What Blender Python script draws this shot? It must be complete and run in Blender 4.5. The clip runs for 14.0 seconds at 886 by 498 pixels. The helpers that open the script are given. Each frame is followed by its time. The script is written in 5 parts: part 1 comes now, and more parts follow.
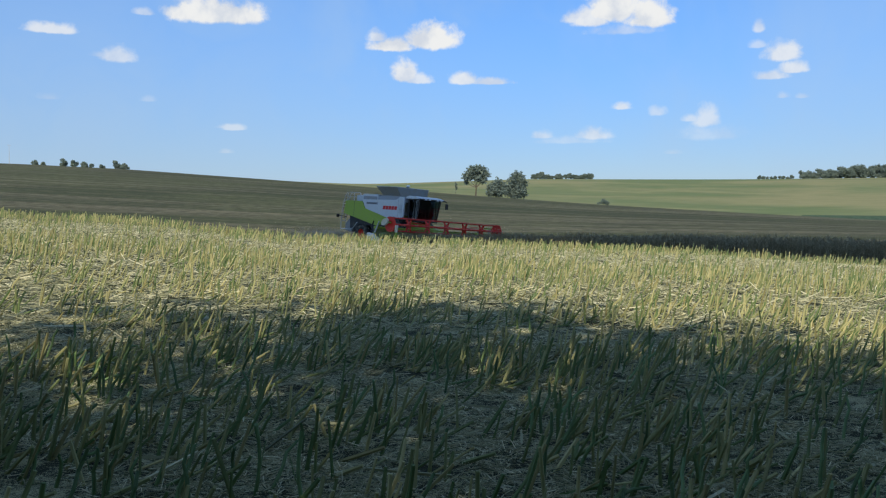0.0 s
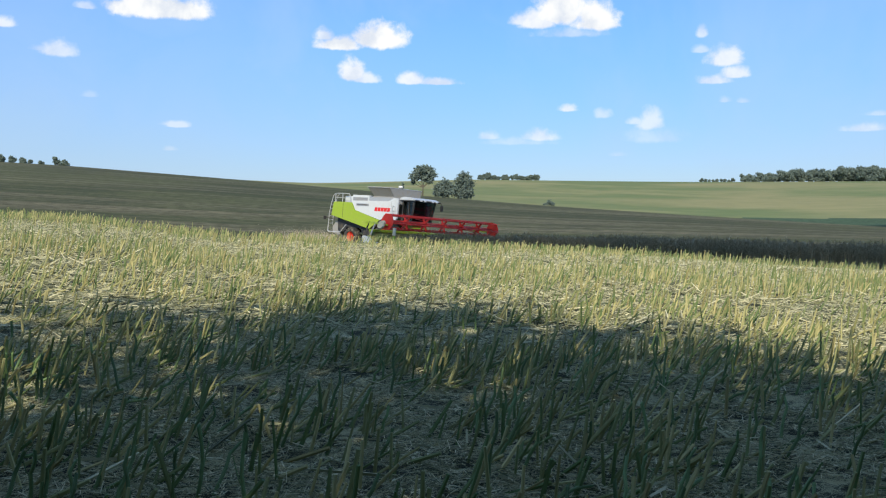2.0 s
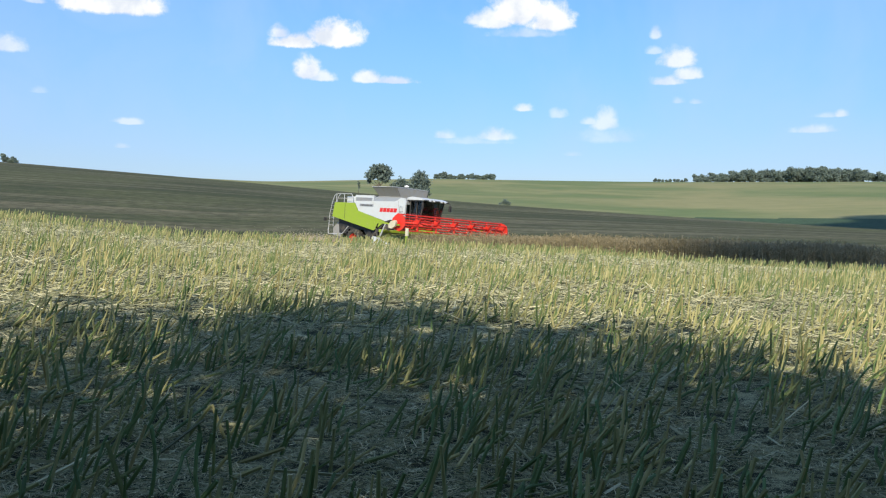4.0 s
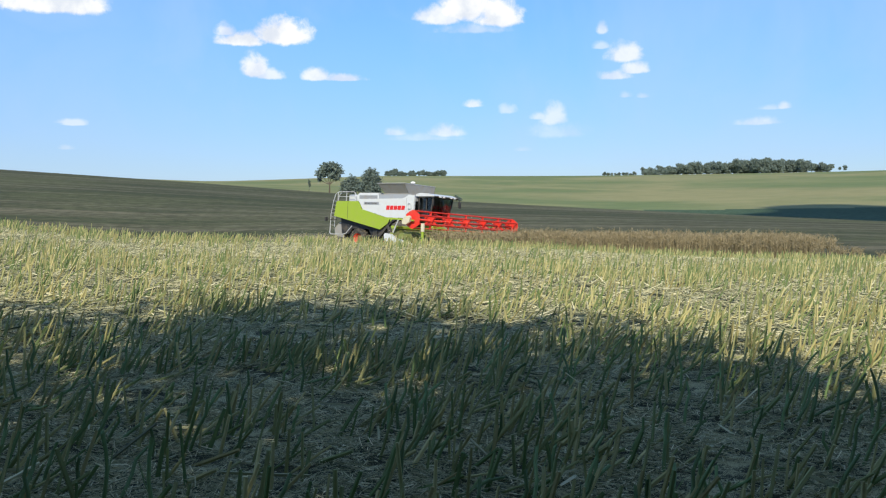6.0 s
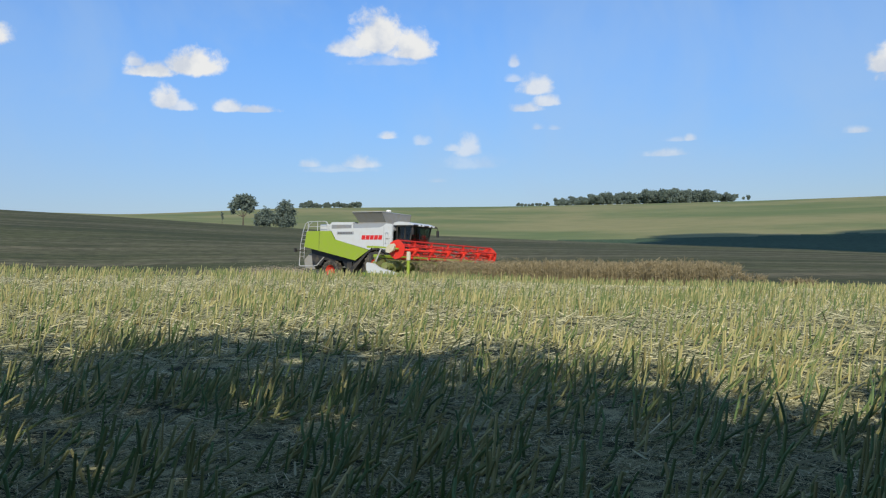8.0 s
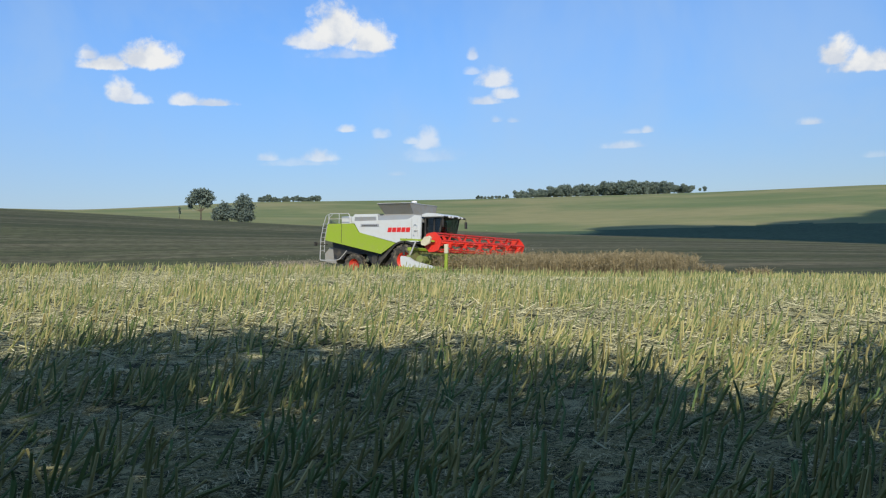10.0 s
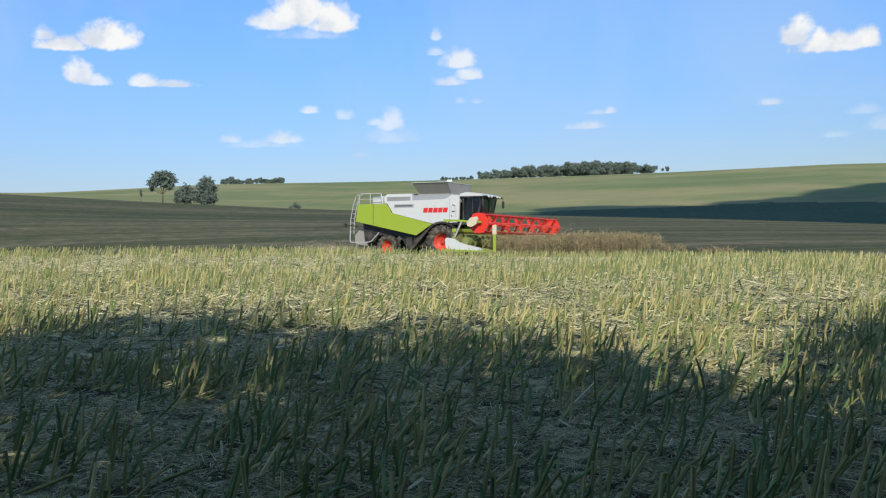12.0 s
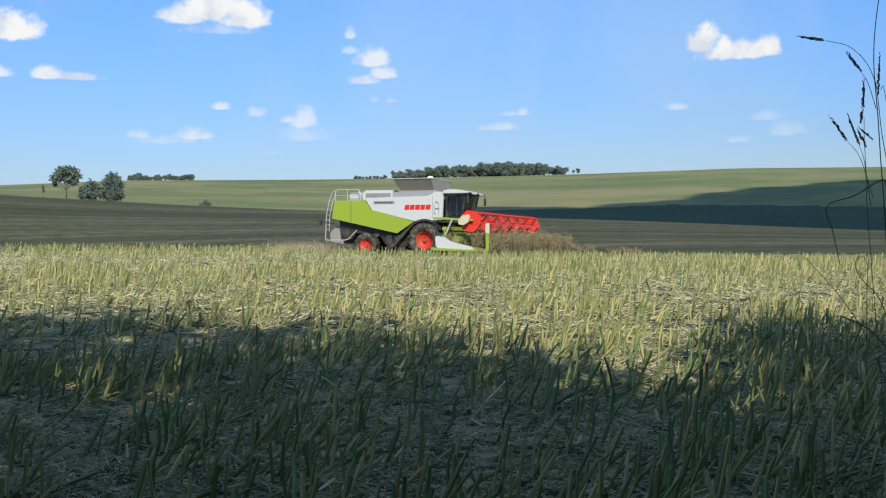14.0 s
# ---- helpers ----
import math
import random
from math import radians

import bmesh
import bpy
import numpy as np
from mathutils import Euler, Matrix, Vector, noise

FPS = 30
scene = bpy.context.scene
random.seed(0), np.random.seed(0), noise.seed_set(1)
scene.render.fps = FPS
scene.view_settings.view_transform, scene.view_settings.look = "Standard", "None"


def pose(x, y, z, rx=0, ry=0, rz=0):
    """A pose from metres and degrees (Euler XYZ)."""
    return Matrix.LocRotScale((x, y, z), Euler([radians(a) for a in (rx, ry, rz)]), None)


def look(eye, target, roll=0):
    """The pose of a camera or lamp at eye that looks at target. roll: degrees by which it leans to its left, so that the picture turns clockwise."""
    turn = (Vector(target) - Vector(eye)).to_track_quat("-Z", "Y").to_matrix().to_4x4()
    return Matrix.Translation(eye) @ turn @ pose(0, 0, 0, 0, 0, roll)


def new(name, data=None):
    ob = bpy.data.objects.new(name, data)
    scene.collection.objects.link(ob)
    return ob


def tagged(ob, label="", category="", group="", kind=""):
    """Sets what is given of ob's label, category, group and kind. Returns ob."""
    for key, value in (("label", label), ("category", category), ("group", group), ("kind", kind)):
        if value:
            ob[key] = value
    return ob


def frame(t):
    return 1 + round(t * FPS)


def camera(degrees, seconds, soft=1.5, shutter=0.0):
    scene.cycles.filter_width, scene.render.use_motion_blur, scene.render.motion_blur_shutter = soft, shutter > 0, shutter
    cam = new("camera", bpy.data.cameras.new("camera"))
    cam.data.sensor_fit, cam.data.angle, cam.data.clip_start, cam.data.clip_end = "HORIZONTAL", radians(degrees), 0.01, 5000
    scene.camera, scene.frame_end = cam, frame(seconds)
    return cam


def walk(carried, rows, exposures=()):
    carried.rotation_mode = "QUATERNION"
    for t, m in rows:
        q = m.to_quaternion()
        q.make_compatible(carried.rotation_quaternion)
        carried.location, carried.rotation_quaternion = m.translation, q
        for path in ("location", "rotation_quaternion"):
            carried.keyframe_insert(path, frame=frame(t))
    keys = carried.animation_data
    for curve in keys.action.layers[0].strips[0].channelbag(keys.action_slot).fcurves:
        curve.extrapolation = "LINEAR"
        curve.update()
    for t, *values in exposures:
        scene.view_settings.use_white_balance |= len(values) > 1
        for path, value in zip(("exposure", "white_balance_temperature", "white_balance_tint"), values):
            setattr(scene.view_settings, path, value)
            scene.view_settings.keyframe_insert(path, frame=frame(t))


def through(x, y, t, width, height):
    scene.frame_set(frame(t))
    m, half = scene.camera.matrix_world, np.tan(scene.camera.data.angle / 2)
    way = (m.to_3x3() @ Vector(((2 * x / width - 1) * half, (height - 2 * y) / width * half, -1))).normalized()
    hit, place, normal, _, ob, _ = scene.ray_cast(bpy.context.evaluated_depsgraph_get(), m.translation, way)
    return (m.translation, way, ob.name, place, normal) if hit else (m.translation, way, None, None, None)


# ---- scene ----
cam = camera(49.0, 14.0, soft=1.2)
EYE = 1.6
PATH = [
    (0.0, pose(0, 0, EYE, 88.28, 0.00, 0.00)),
    (0.5, pose(0, 0, EYE, 88.28, 0.01, -0.20)),
    (1.0, pose(0, 0, EYE, 88.28, -0.27, -0.90)),
    (1.5, pose(0, 0, EYE, 88.25, -0.45, -1.12)),
    (2.0, pose(0, 0, EYE, 88.29, -0.42, -3.14)),
    (2.5, pose(0, 0, EYE, 88.25, -0.58, -3.94)),
    (3.0, pose(0, 0, EYE, 88.19, -1.26, -4.89)),
    (3.2, pose(0, 0, EYE, 88.31, -1.16, -4.84)),
    (5.3, pose(0, 0, EYE, 88.09, 0.61, -7.95)),
    (5.5, pose(0, 0, EYE, 88.09, 0.61, -8.12)),
    (6.0, pose(0, 0, EYE, 88.06, 0.47, -8.57)),
    (6.5, pose(0, 0, EYE, 88.11, 0.18, -9.48)),
    (7.0, pose(0, 0, EYE, 89.75, 0.81, -11.03)),
    (7.5, pose(0, 0, EYE, 89.82, 0.92, -12.29)),
    (8.0, pose(0, 0, EYE, 89.84, 0.99, -13.53)),
    (8.5, pose(0, 0, EYE, 89.81, 0.82, -13.51)),
    (9.0, pose(0, 0, EYE, 89.84, 1.28, -14.50)),
    (9.2, pose(0, 0, EYE, 89.86, 1.38, -15.06)),
    (11.3, pose(0, 0, EYE, 88.26, 1.55, -16.87)),
    (11.5, pose(0, 0, EYE, 88.21, 1.60, -17.49)),
    (12.0, pose(0, 0, EYE, 88.22, 1.81, -17.96)),
    (12.5, pose(0, 0, EYE, 88.19, 1.98, -19.48)),
    (13.0, pose(0, 0, EYE, 88.05, 1.41, -22.50)),
    (13.5, pose(0, 0, EYE, 88.06, 1.79, -23.11)),
    (14.0, pose(0, 0, EYE, 88.05, 1.30, -23.06)),
]
walk(cam, PATH, exposures=[(0.0, -0.16), (1.5, 0.0), (3.0, 0.13), (6.5, 0.08), (7.1, -0.20), (9.2, -0.22), (11.4, -0.04), (14.0, -0.06)])

# ---- sky and sun ----
SUN_AZ, SUN_EL = 193.0, 36.0          # compass style: 0 is straight ahead, clockwise
SUN_WAY = Vector((math.sin(radians(SUN_AZ)) * math.cos(radians(SUN_EL)),
                  math.cos(radians(SUN_AZ)) * math.cos(radians(SUN_EL)), math.sin(radians(SUN_EL))))
sun_data = bpy.data.lights.new("sun", "SUN")
sun_data.energy, sun_data.angle, sun_data.color = 4.9, radians(0.53), (1.0, 0.905, 0.72)
sun = new("sun", sun_data)
sun.matrix_world = look(SUN_WAY * 100, (0, 0, 0))


class Nodes:
    """Short hands for a node tree."""

    def __init__(self, tree):
        self.tree = tree
        tree.nodes.clear()

    def add(self, kind):
        return self.tree.nodes.new(kind)

    def link(self, a, b):
        self.tree.links.new(a, b)

    def put(self, socket, value):
        if isinstance(value, bpy.types.NodeSocket):
            self.link(value, socket)
        else:
            socket.default_value = value

    def math(self, op, a, b=0.0, c=0.0, clamp=False):
        node = self.add("ShaderNodeMath")
        node.operation, node.use_clamp = op, clamp
        for socket, value in zip(node.inputs, (a, b, c)):
            self.put(socket, value)
        return node.outputs[0]

    def ramp(self, fac, lo, hi, a=0.0, b=1.0):
        node = self.add("ShaderNodeMapRange")
        node.interpolation_type = "SMOOTHSTEP"
        for socket, value in zip(node.inputs, (fac, lo, hi, a, b)):
            self.put(socket, value)
        return node.outputs[0]

    def mix(self, fac, a, b, blend="MIX"):
        node = self.add("ShaderNodeMix")
        node.data_type, node.blend_type = "RGBA", blend
        self.put(node.inputs[0], fac)
        self.put(node.inputs[6], a)
        self.put(node.inputs[7], b)
        return node.outputs[2]

    def noise(self, vector, scale, detail=4.0, rough=0.55, warp=0.0):
        node = self.add("ShaderNodeTexNoise")
        self.link(vector, node.inputs["Vector"])
        node.inputs["Scale"].default_value, node.inputs["Detail"].default_value = scale, detail
        node.inputs["Roughness"].default_value, node.inputs["Distortion"].default_value = rough, warp
        return node.outputs[0]


world = bpy.data.worlds.new("sky")
scene.world = world
world.use_nodes = True
w = Nodes(world.node_tree)
sky = w.add("ShaderNodeTexSky")
sky.sky_type, sky.sun_disc = "NISHITA", False
sky.sun_elevation, sky.sun_rotation = radians(SUN_EL), radians(SUN_AZ)
sky.air_density, sky.dust_density, sky.ozone_density, sky.altitude = 1.0, 0.4, 3.0, 200
where = w.add("ShaderNodeTexCoord").outputs["Generated"]
axes = w.add("ShaderNodeSeparateXYZ")
w.link(where, axes.inputs[0])
azimuth = w.math("MULTIPLY", w.math("ARCTAN2", axes.outputs[0], axes.outputs[1]), 180 / math.pi)
height = w.math("MULTIPLY", w.math("ARCSINE", axes.outputs[2]), 180 / math.pi)
billow = w.math("SUBTRACT", w.noise(where, 26, 7, 0.56), 0.5)
wisps = w.math("SUBTRACT", w.noise(where, 9, 6, 0.62, 0.6), 0.5)
curls = w.math("SUBTRACT", w.noise(where, 75, 6, 0.6, 0.3), 0.5)


def cloud(az, el, wide, high, thick=1.0, ragged=1.15):
    """How thick one cloud stands at each point of the sky: a flat base, a billowing top."""
    u = w.math("DIVIDE", w.math("SUBTRACT", azimuth, az), wide)
    v = w.math("DIVIDE", w.math("SUBTRACT", height, el), high)
    v = w.math("MAXIMUM", v, w.math("MULTIPLY", v, -3.4))
    body = w.math("SUBTRACT", 1.0, w.math("SQRT", w.math("MULTIPLY_ADD", u, u, w.math("MULTIPLY", v, v))))
    body = w.math("MULTIPLY_ADD", billow, ragged * 1.25, w.math("MULTIPLY_ADD", curls, ragged * 0.85, body))
    return w.math("MULTIPLY", w.ramp(body, -0.04, 0.52 + 0.5 * (1 - thick)), thick)


clouds = []
clouds.append(cloud(9.90, 11.78, 1.67, 2.27, 1.00))
clouds.append(cloud(11.89, 11.22, 1.67, 1.40, 1.00))
clouds.append(cloud(8.66, 11.30, 1.33, 1.05, 0.90))
clouds.append(cloud(7.67, 11.43, 0.93, 0.76, 0.80))
clouds.append(cloud(10.55, 10.68, 2.50, 0.64, 0.45))
clouds.append(cloud(-12.47, 11.39, 2.50, 1.34, 1.00))
clouds.append(cloud(-0.92, 10.25, 1.80, 1.40, 1.00))
clouds.append(cloud(-2.98, 9.96, 1.73, 0.81, 1.00))
clouds.append(cloud(-3.79, 10.44, 0.80, 0.81, 0.80))
clouds.append(cloud(-2.32, 8.30, 0.93, 1.16, 0.90))
clouds.append(cloud(-1.53, 8.08, 0.93, 0.58, 0.75))
clouds.append(cloud(1.29, 8.05, 0.87, 0.70, 0.85))
clouds.append(cloud(2.81, 7.96, 1.60, 0.44, 0.80))
clouds.append(cloud(17.90, 10.50, 0.37, 0.64, 0.60))
clouds.append(cloud(17.83, 9.58, 0.57, 0.38, 0.45))
clouds.append(cloud(19.19, 8.98, 1.13, 1.05, 0.80))
clouds.append(cloud(18.56, 7.87, 1.13, 0.49, 0.70))
clouds.append(cloud(19.77, 8.19, 0.93, 0.64, 0.75))
clouds.append(cloud(19.19, 6.78, 0.47, 0.35, 0.40))
clouds.append(cloud(20.23, 6.73, 0.47, 0.29, 0.35))
clouds.append(cloud(10.39, 6.43, 0.63, 0.44, 0.75))
clouds.append(cloud(12.38, 6.08, 0.57, 0.58, 0.45))
clouds.append(cloud(15.13, 5.51, 0.87, 1.16, 0.60))
clouds.append(cloud(14.30, 5.67, 0.60, 0.41, 0.50))
clouds.append(cloud(15.62, 4.71, 2.20, 0.87, 0.28))
clouds.append(cloud(13.28, 3.81, 0.60, 0.29, 0.25))
clouds.append(cloud(5.82, 4.84, 0.80, 0.49, 0.50))
clouds.append(cloud(8.77, 4.81, 1.27, 0.73, 0.65))
clouds.append(cloud(7.37, 4.53, 2.46, 0.47, 0.28))
clouds.append(cloud(26.50, 5.03, 1.47, 0.44, 0.50))
clouds.append(cloud(27.13, 5.82, 1.00, 0.29, 0.35))
clouds.append(cloud(27.86, 5.84, 0.47, 0.38, 0.60))
clouds.append(cloud(-12.28, 5.27, 1.00, 0.26, 0.50))
clouds.append(cloud(-13.44, 11.42, 3.06, 1.40, 1.00))
clouds.append(cloud(-15.06, 11.44, 1.20, 0.76, 0.90))
clouds.append(cloud(-16.98, 11.40, 0.73, 0.41, 0.50))
clouds.append(cloud(-21.79, 10.17, 1.47, 0.55, 0.75))
clouds.append(cloud(-18.45, 8.90, 1.13, 0.81, 0.60))
clouds.append(cloud(-19.10, 9.00, 0.87, 0.35, 0.40))
clouds.append(cloud(-12.13, 5.19, 0.87, 0.26, 0.50))
clouds.append(cloud(-12.55, 3.86, 0.53, 0.26, 0.30))
clouds.append(cloud(-21.89, 6.60, 0.87, 0.41, 0.25))
clouds.append(cloud(-16.81, 6.68, 0.53, 0.29, 0.20))
clouds.append(cloud(39.85, 8.60, 2.60, 1.05, 1.00))
clouds.append(cloud(38.02, 9.15, 1.07, 1.45, 1.00))
clouds.append(cloud(41.42, 8.66, 1.33, 1.11, 1.00))
clouds.append(cloud(36.73, 5.80, 0.87, 0.38, 0.60))
clouds.append(cloud(42.79, 4.17, 1.20, 0.70, 0.32))
clouds.append(cloud(39.95, 3.84, 0.87, 0.35, 0.25))
clouds.append(cloud(41.32, 5.03, 1.07, 0.47, 0.25))
clouds.append(w.math("MULTIPLY", w.ramp(wisps, 0.0, 0.22), w.ramp(height, 17.0, 26.0, 0.0, 0.75)))   # the sky above goes on alike
cover = clouds[0]
for other in clouds[1:]:
    cover = w.math("MAXIMUM", cover, other)
haze = w.ramp(w.noise(where, 4.0, 5, 0.6, 0.5), 0.35, 0.75, 0.0, 0.42)
veil = w.math("MULTIPLY", w.ramp(azimuth, -24.0, 10.0, 0.55, 0.0), w.ramp(height, 3.0, 16.0, 1.0, 0.45))      # thin milky cirrus
haze = w.math("MAXIMUM", haze, w.math("MULTIPLY", veil, w.ramp(wisps, -0.25, 0.2, 0.6, 1.0)))
deep = w.mix(w.ramp(height, 1.0, 14.0), (0.72, 0.84, 1.14, 1), (0.84, 1.22, 1.70, 1))
deep = w.mix(w.ramp(height, 16.0, 40.0), deep, (0.62, 1.20, 1.60, 1))
air = w.mix(haze, w.mix(1.0, sky.outputs[0], deep, "MULTIPLY"), (5.0, 6.8, 9.0, 1))
lit = w.mix(w.ramp(billow, -0.12, 0.12), (7.4, 8.0, 9.0, 1), (10.0, 10.1, 10.1, 1))
whole = w.mix(cover, air, lit)
back = w.add("ShaderNodeBackground")
w.link(whole, back.inputs[0])
back.inputs[1].default_value = 0.096
w.link(back.outputs[0], w.add("ShaderNodeOutputWorld").inputs[0])

# ---- lie of the land, as rings of height round the standpoint ----
AZ = np.radians(np.arange(-180, 180.01, 0.75))
RING = np.concatenate([np.linspace(0.3, 20, 50), np.linspace(20.8, 90, 88), np.geomspace(92, 1500, 170), np.geomspace(1560, 4800, 24)])


def around(*pairs):
    """A value by compass angle in degrees."""
    a, v = zip(*pairs)
    return np.interp(np.degrees(AZ), a, v)


crest_el = around((-180, 0.2), (-60, 0.7), (-25, 0.53), (-17, 0.14), (-10, -0.68), (-4, -0.95), (4, -1.22), (14, -1.65),
                  (23, -2.22), (34, -2.45), (43, -2.75), (60, -2.8), (120, -1.5), (180, 0.2))
crest_d = around((-180, 45), (-8, 45), (24, 35), (180, 34))
path_d = around((-180, 75), (-6, 80), (-2, 72), (5, 64), (12, 58), (24, 53), (35, 52), (180, 60))
path_z = around((-180, 0.0), (-40, 0.6), (-12, -0.1), (-2, -0.50), (8, -0.62), (24, -0.72), (35, -0.9), (60, -1.3), (180, 0.0))
dark_el = around((-180, 1.5), (-60, 3.1), (-24, 3.06), (-18, 2.86), (-11, 2.42), (-5, 2.0), (2, 1.44), (9, 0.92), (15, 0.55),
                 (24, 0.02), (34, -0.5), (47.5, -1.31), (60, -1.4), (120, 0.5), (180, 1.5))
dark_d = around((-180, 420), (-20, 420), (10, 330), (30, 250), (48, 210), (90, 260), (180, 420))
far_el = around((-180, 1.8), (-9, 2.28), (-4.8, 2.12), (-1.4, 2.22), (5, 2.43), (17, 2.31), (31, 2.28), (40, 2.34), (48, 2.1), (180, 1.8))
STALK = 0.20


def rise(d, el):
    return EYE + d * np.tan(np.radians(el))


crest_z = rise(crest_d, crest_el) - STALK
LAND = np.zeros((len(AZ), len(RING)))
for i in range(len(AZ)):
    dd, c = dark_d[i], crest_d[i]
    far = 1150.0
    knots = [(0, 0), (8, crest_z[i] * 0.10), (c * 0.55, crest_z[i] * 0.52 + 0.06), (c, crest_z[i]), (path_d[i], path_z[i]),
             (path_d[i] + 14, path_z[i] - 0.1),
             (dd * 0.5, (path_z[i] * 0.62 + rise(dd, dark_el[i]) * 0.38)), (dd, rise(dd, dark_el[i])),
             (dd * 1.3, rise(dd * 1.3, dark_el[i] - 0.35)), (dd * 1.8, rise(dd * 1.8, dark_el[i] * 0.75 + far_el[i] * 0.25)),
             (far * 0.8, rise(far * 0.8, far_el[i] - 0.22)), (far, rise(far, far_el[i])), (far * 1.3, rise(far * 1.3, far_el[i] - 0.5)), (4800, 40)]
    kd, kz = zip(*knots)
    LAND[i] = np.interp(RING, kd, kz)
for axis, passes in ((1, 9), (0, 3)):
    for _ in range(passes):
        if axis:
            LAND[:, 1:-1] = (LAND[:, :-2] + 2 * LAND[:, 1:-1] + LAND[:, 2:]) / 4
        else:
            LAND[:-1] = (np.roll(LAND[:-1], 1, 0) + 2 * LAND[:-1] + np.roll(LAND[:-1], -1, 0)) / 4
            LAND[-1] = LAND[0]


def ground_z(x, y):
    """Height of the land at places x, y (arrays or numbers)."""
    x, y = np.asarray(x, float), np.asarray(y, float)
    a = (np.degrees(np.arctan2(x, y)) + 180) / 0.75
    d = np.interp(np.hypot(x, y), RING, np.arange(len(RING)))
    i, j = np.clip(a.astype(int), 0, len(AZ) - 2), np.clip(d.astype(int), 0, len(RING) - 2)
    fa, fd = a - i, d - j
    return (LAND[i, j] * (1 - fa) + LAND[i + 1, j] * fa) * (1 - fd) + (LAND[i, j + 1] * (1 - fa) + LAND[i + 1, j + 1] * fa) * fd


def mesh_from(name, verts, faces, smooth=False):
    data = bpy.data.meshes.new(name)
    data.from_pydata(verts, [], faces)
    if smooth:
        data.shade_smooth()
    return data

# ---- materials ----
def material(name, colour, rough=0.6, metal=0.0, dirt=None, amount=0.35, scale=3.0, grain=40.0, bump=0.0, vary=0.0, coat=0.0):
    """Paint, metal, rubber and the like: a base colour with stains at two scales, uneven gloss and fine relief."""
    mat = bpy.data.materials.new(name)
    mat.use_nodes = True
    n = Nodes(mat.node_tree)
    at = n.add("ShaderNodeTexCoord").outputs["Object"]
    big, fine = n.noise(at, scale, 5, 0.6, 0.4), n.noise(at, grain, 3, 0.6)
    base = n.mix(n.ramp(fine, 0.3, 0.7, 0.0, 0.25), (*colour, 1), tuple(c * 0.72 for c in colour) + (1,))
    if dirt:
        base = n.mix(n.ramp(big, 0.42, 0.72, 0.0, amount), base, (*dirt, 1))
    if vary:
        info = n.add("ShaderNodeObjectInfo").outputs["Random"]
        base = n.mix(n.math("MULTIPLY", info, vary), base, tuple(c * 0.4 for c in colour) + (1,))
    shader = n.add("ShaderNodeBsdfPrincipled")
    n.link(base, shader.inputs["Base Color"])
    n.link(n.ramp(big, 0.3, 0.75, rough * 0.85, min(1.0, rough * 1.25 + 0.05)), shader.inputs["Roughness"])
    shader.inputs["Metallic"].default_value, shader.inputs["Coat Weight"].default_value = metal, coat
    if bump:
        b = n.add("ShaderNodeBump")
        b.inputs["Strength"].default_value, b.inputs["Distance"].default_value = bump, 0.02
        n.link(fine, b.inputs["Height"])
        n.link(b.outputs[0], shader.inputs["Normal"])
    n.link(shader.outputs[0], n.add("ShaderNodeOutputMaterial").inputs[0])
    return mat


def plant_material(name, low, high, rough=0.75, through=0.25, grain=0.0, odd=None):
    """Leaves, stalks and straw: each piece takes its own tint between two colours, and lets some light through."""
    mat = bpy.data.materials.new(name)
    mat.use_nodes = True
    n = Nodes(mat.node_tree)
    geo = n.add("ShaderNodeNewGeometry")
    tint = geo.outputs["Random Per Island"]
    base = n.mix(n.math("POWER", tint, 1.5), (*low, 1), (*high, 1))
    if odd:
        other = n.math("FRACT", n.math("MULTIPLY", tint, 17.3))
        base = n.mix(n.ramp(other, 0.74, 1.0), base, (*odd, 1))
    if grain:
        patch = n.noise(geo.outputs["Position"], grain, 4, 0.6)
        base = n.mix(n.ramp(patch, 0.35, 0.7, 0.0, 0.6), base, tuple(c * 0.55 for c in low) + (1,))
    shader = n.add("ShaderNodeBsdfPrincipled")
    n.link(base, shader.inputs["Base Color"])
    shader.inputs["Roughness"].default_value, shader.inputs["Specular IOR Level"].default_value = rough, 0.2
    glow = n.add("ShaderNodeBsdfTranslucent")
    n.link(base, glow.inputs[0])
    both = n.add("ShaderNodeMixShader")
    both.inputs[0].default_value = through
    n.link(shader.outputs[0], both.inputs[1])
    n.link(glow.outputs[0], both.inputs[2])
    n.link(both.outputs[0], n.add("ShaderNodeOutputMaterial").inputs[0])
    return mat


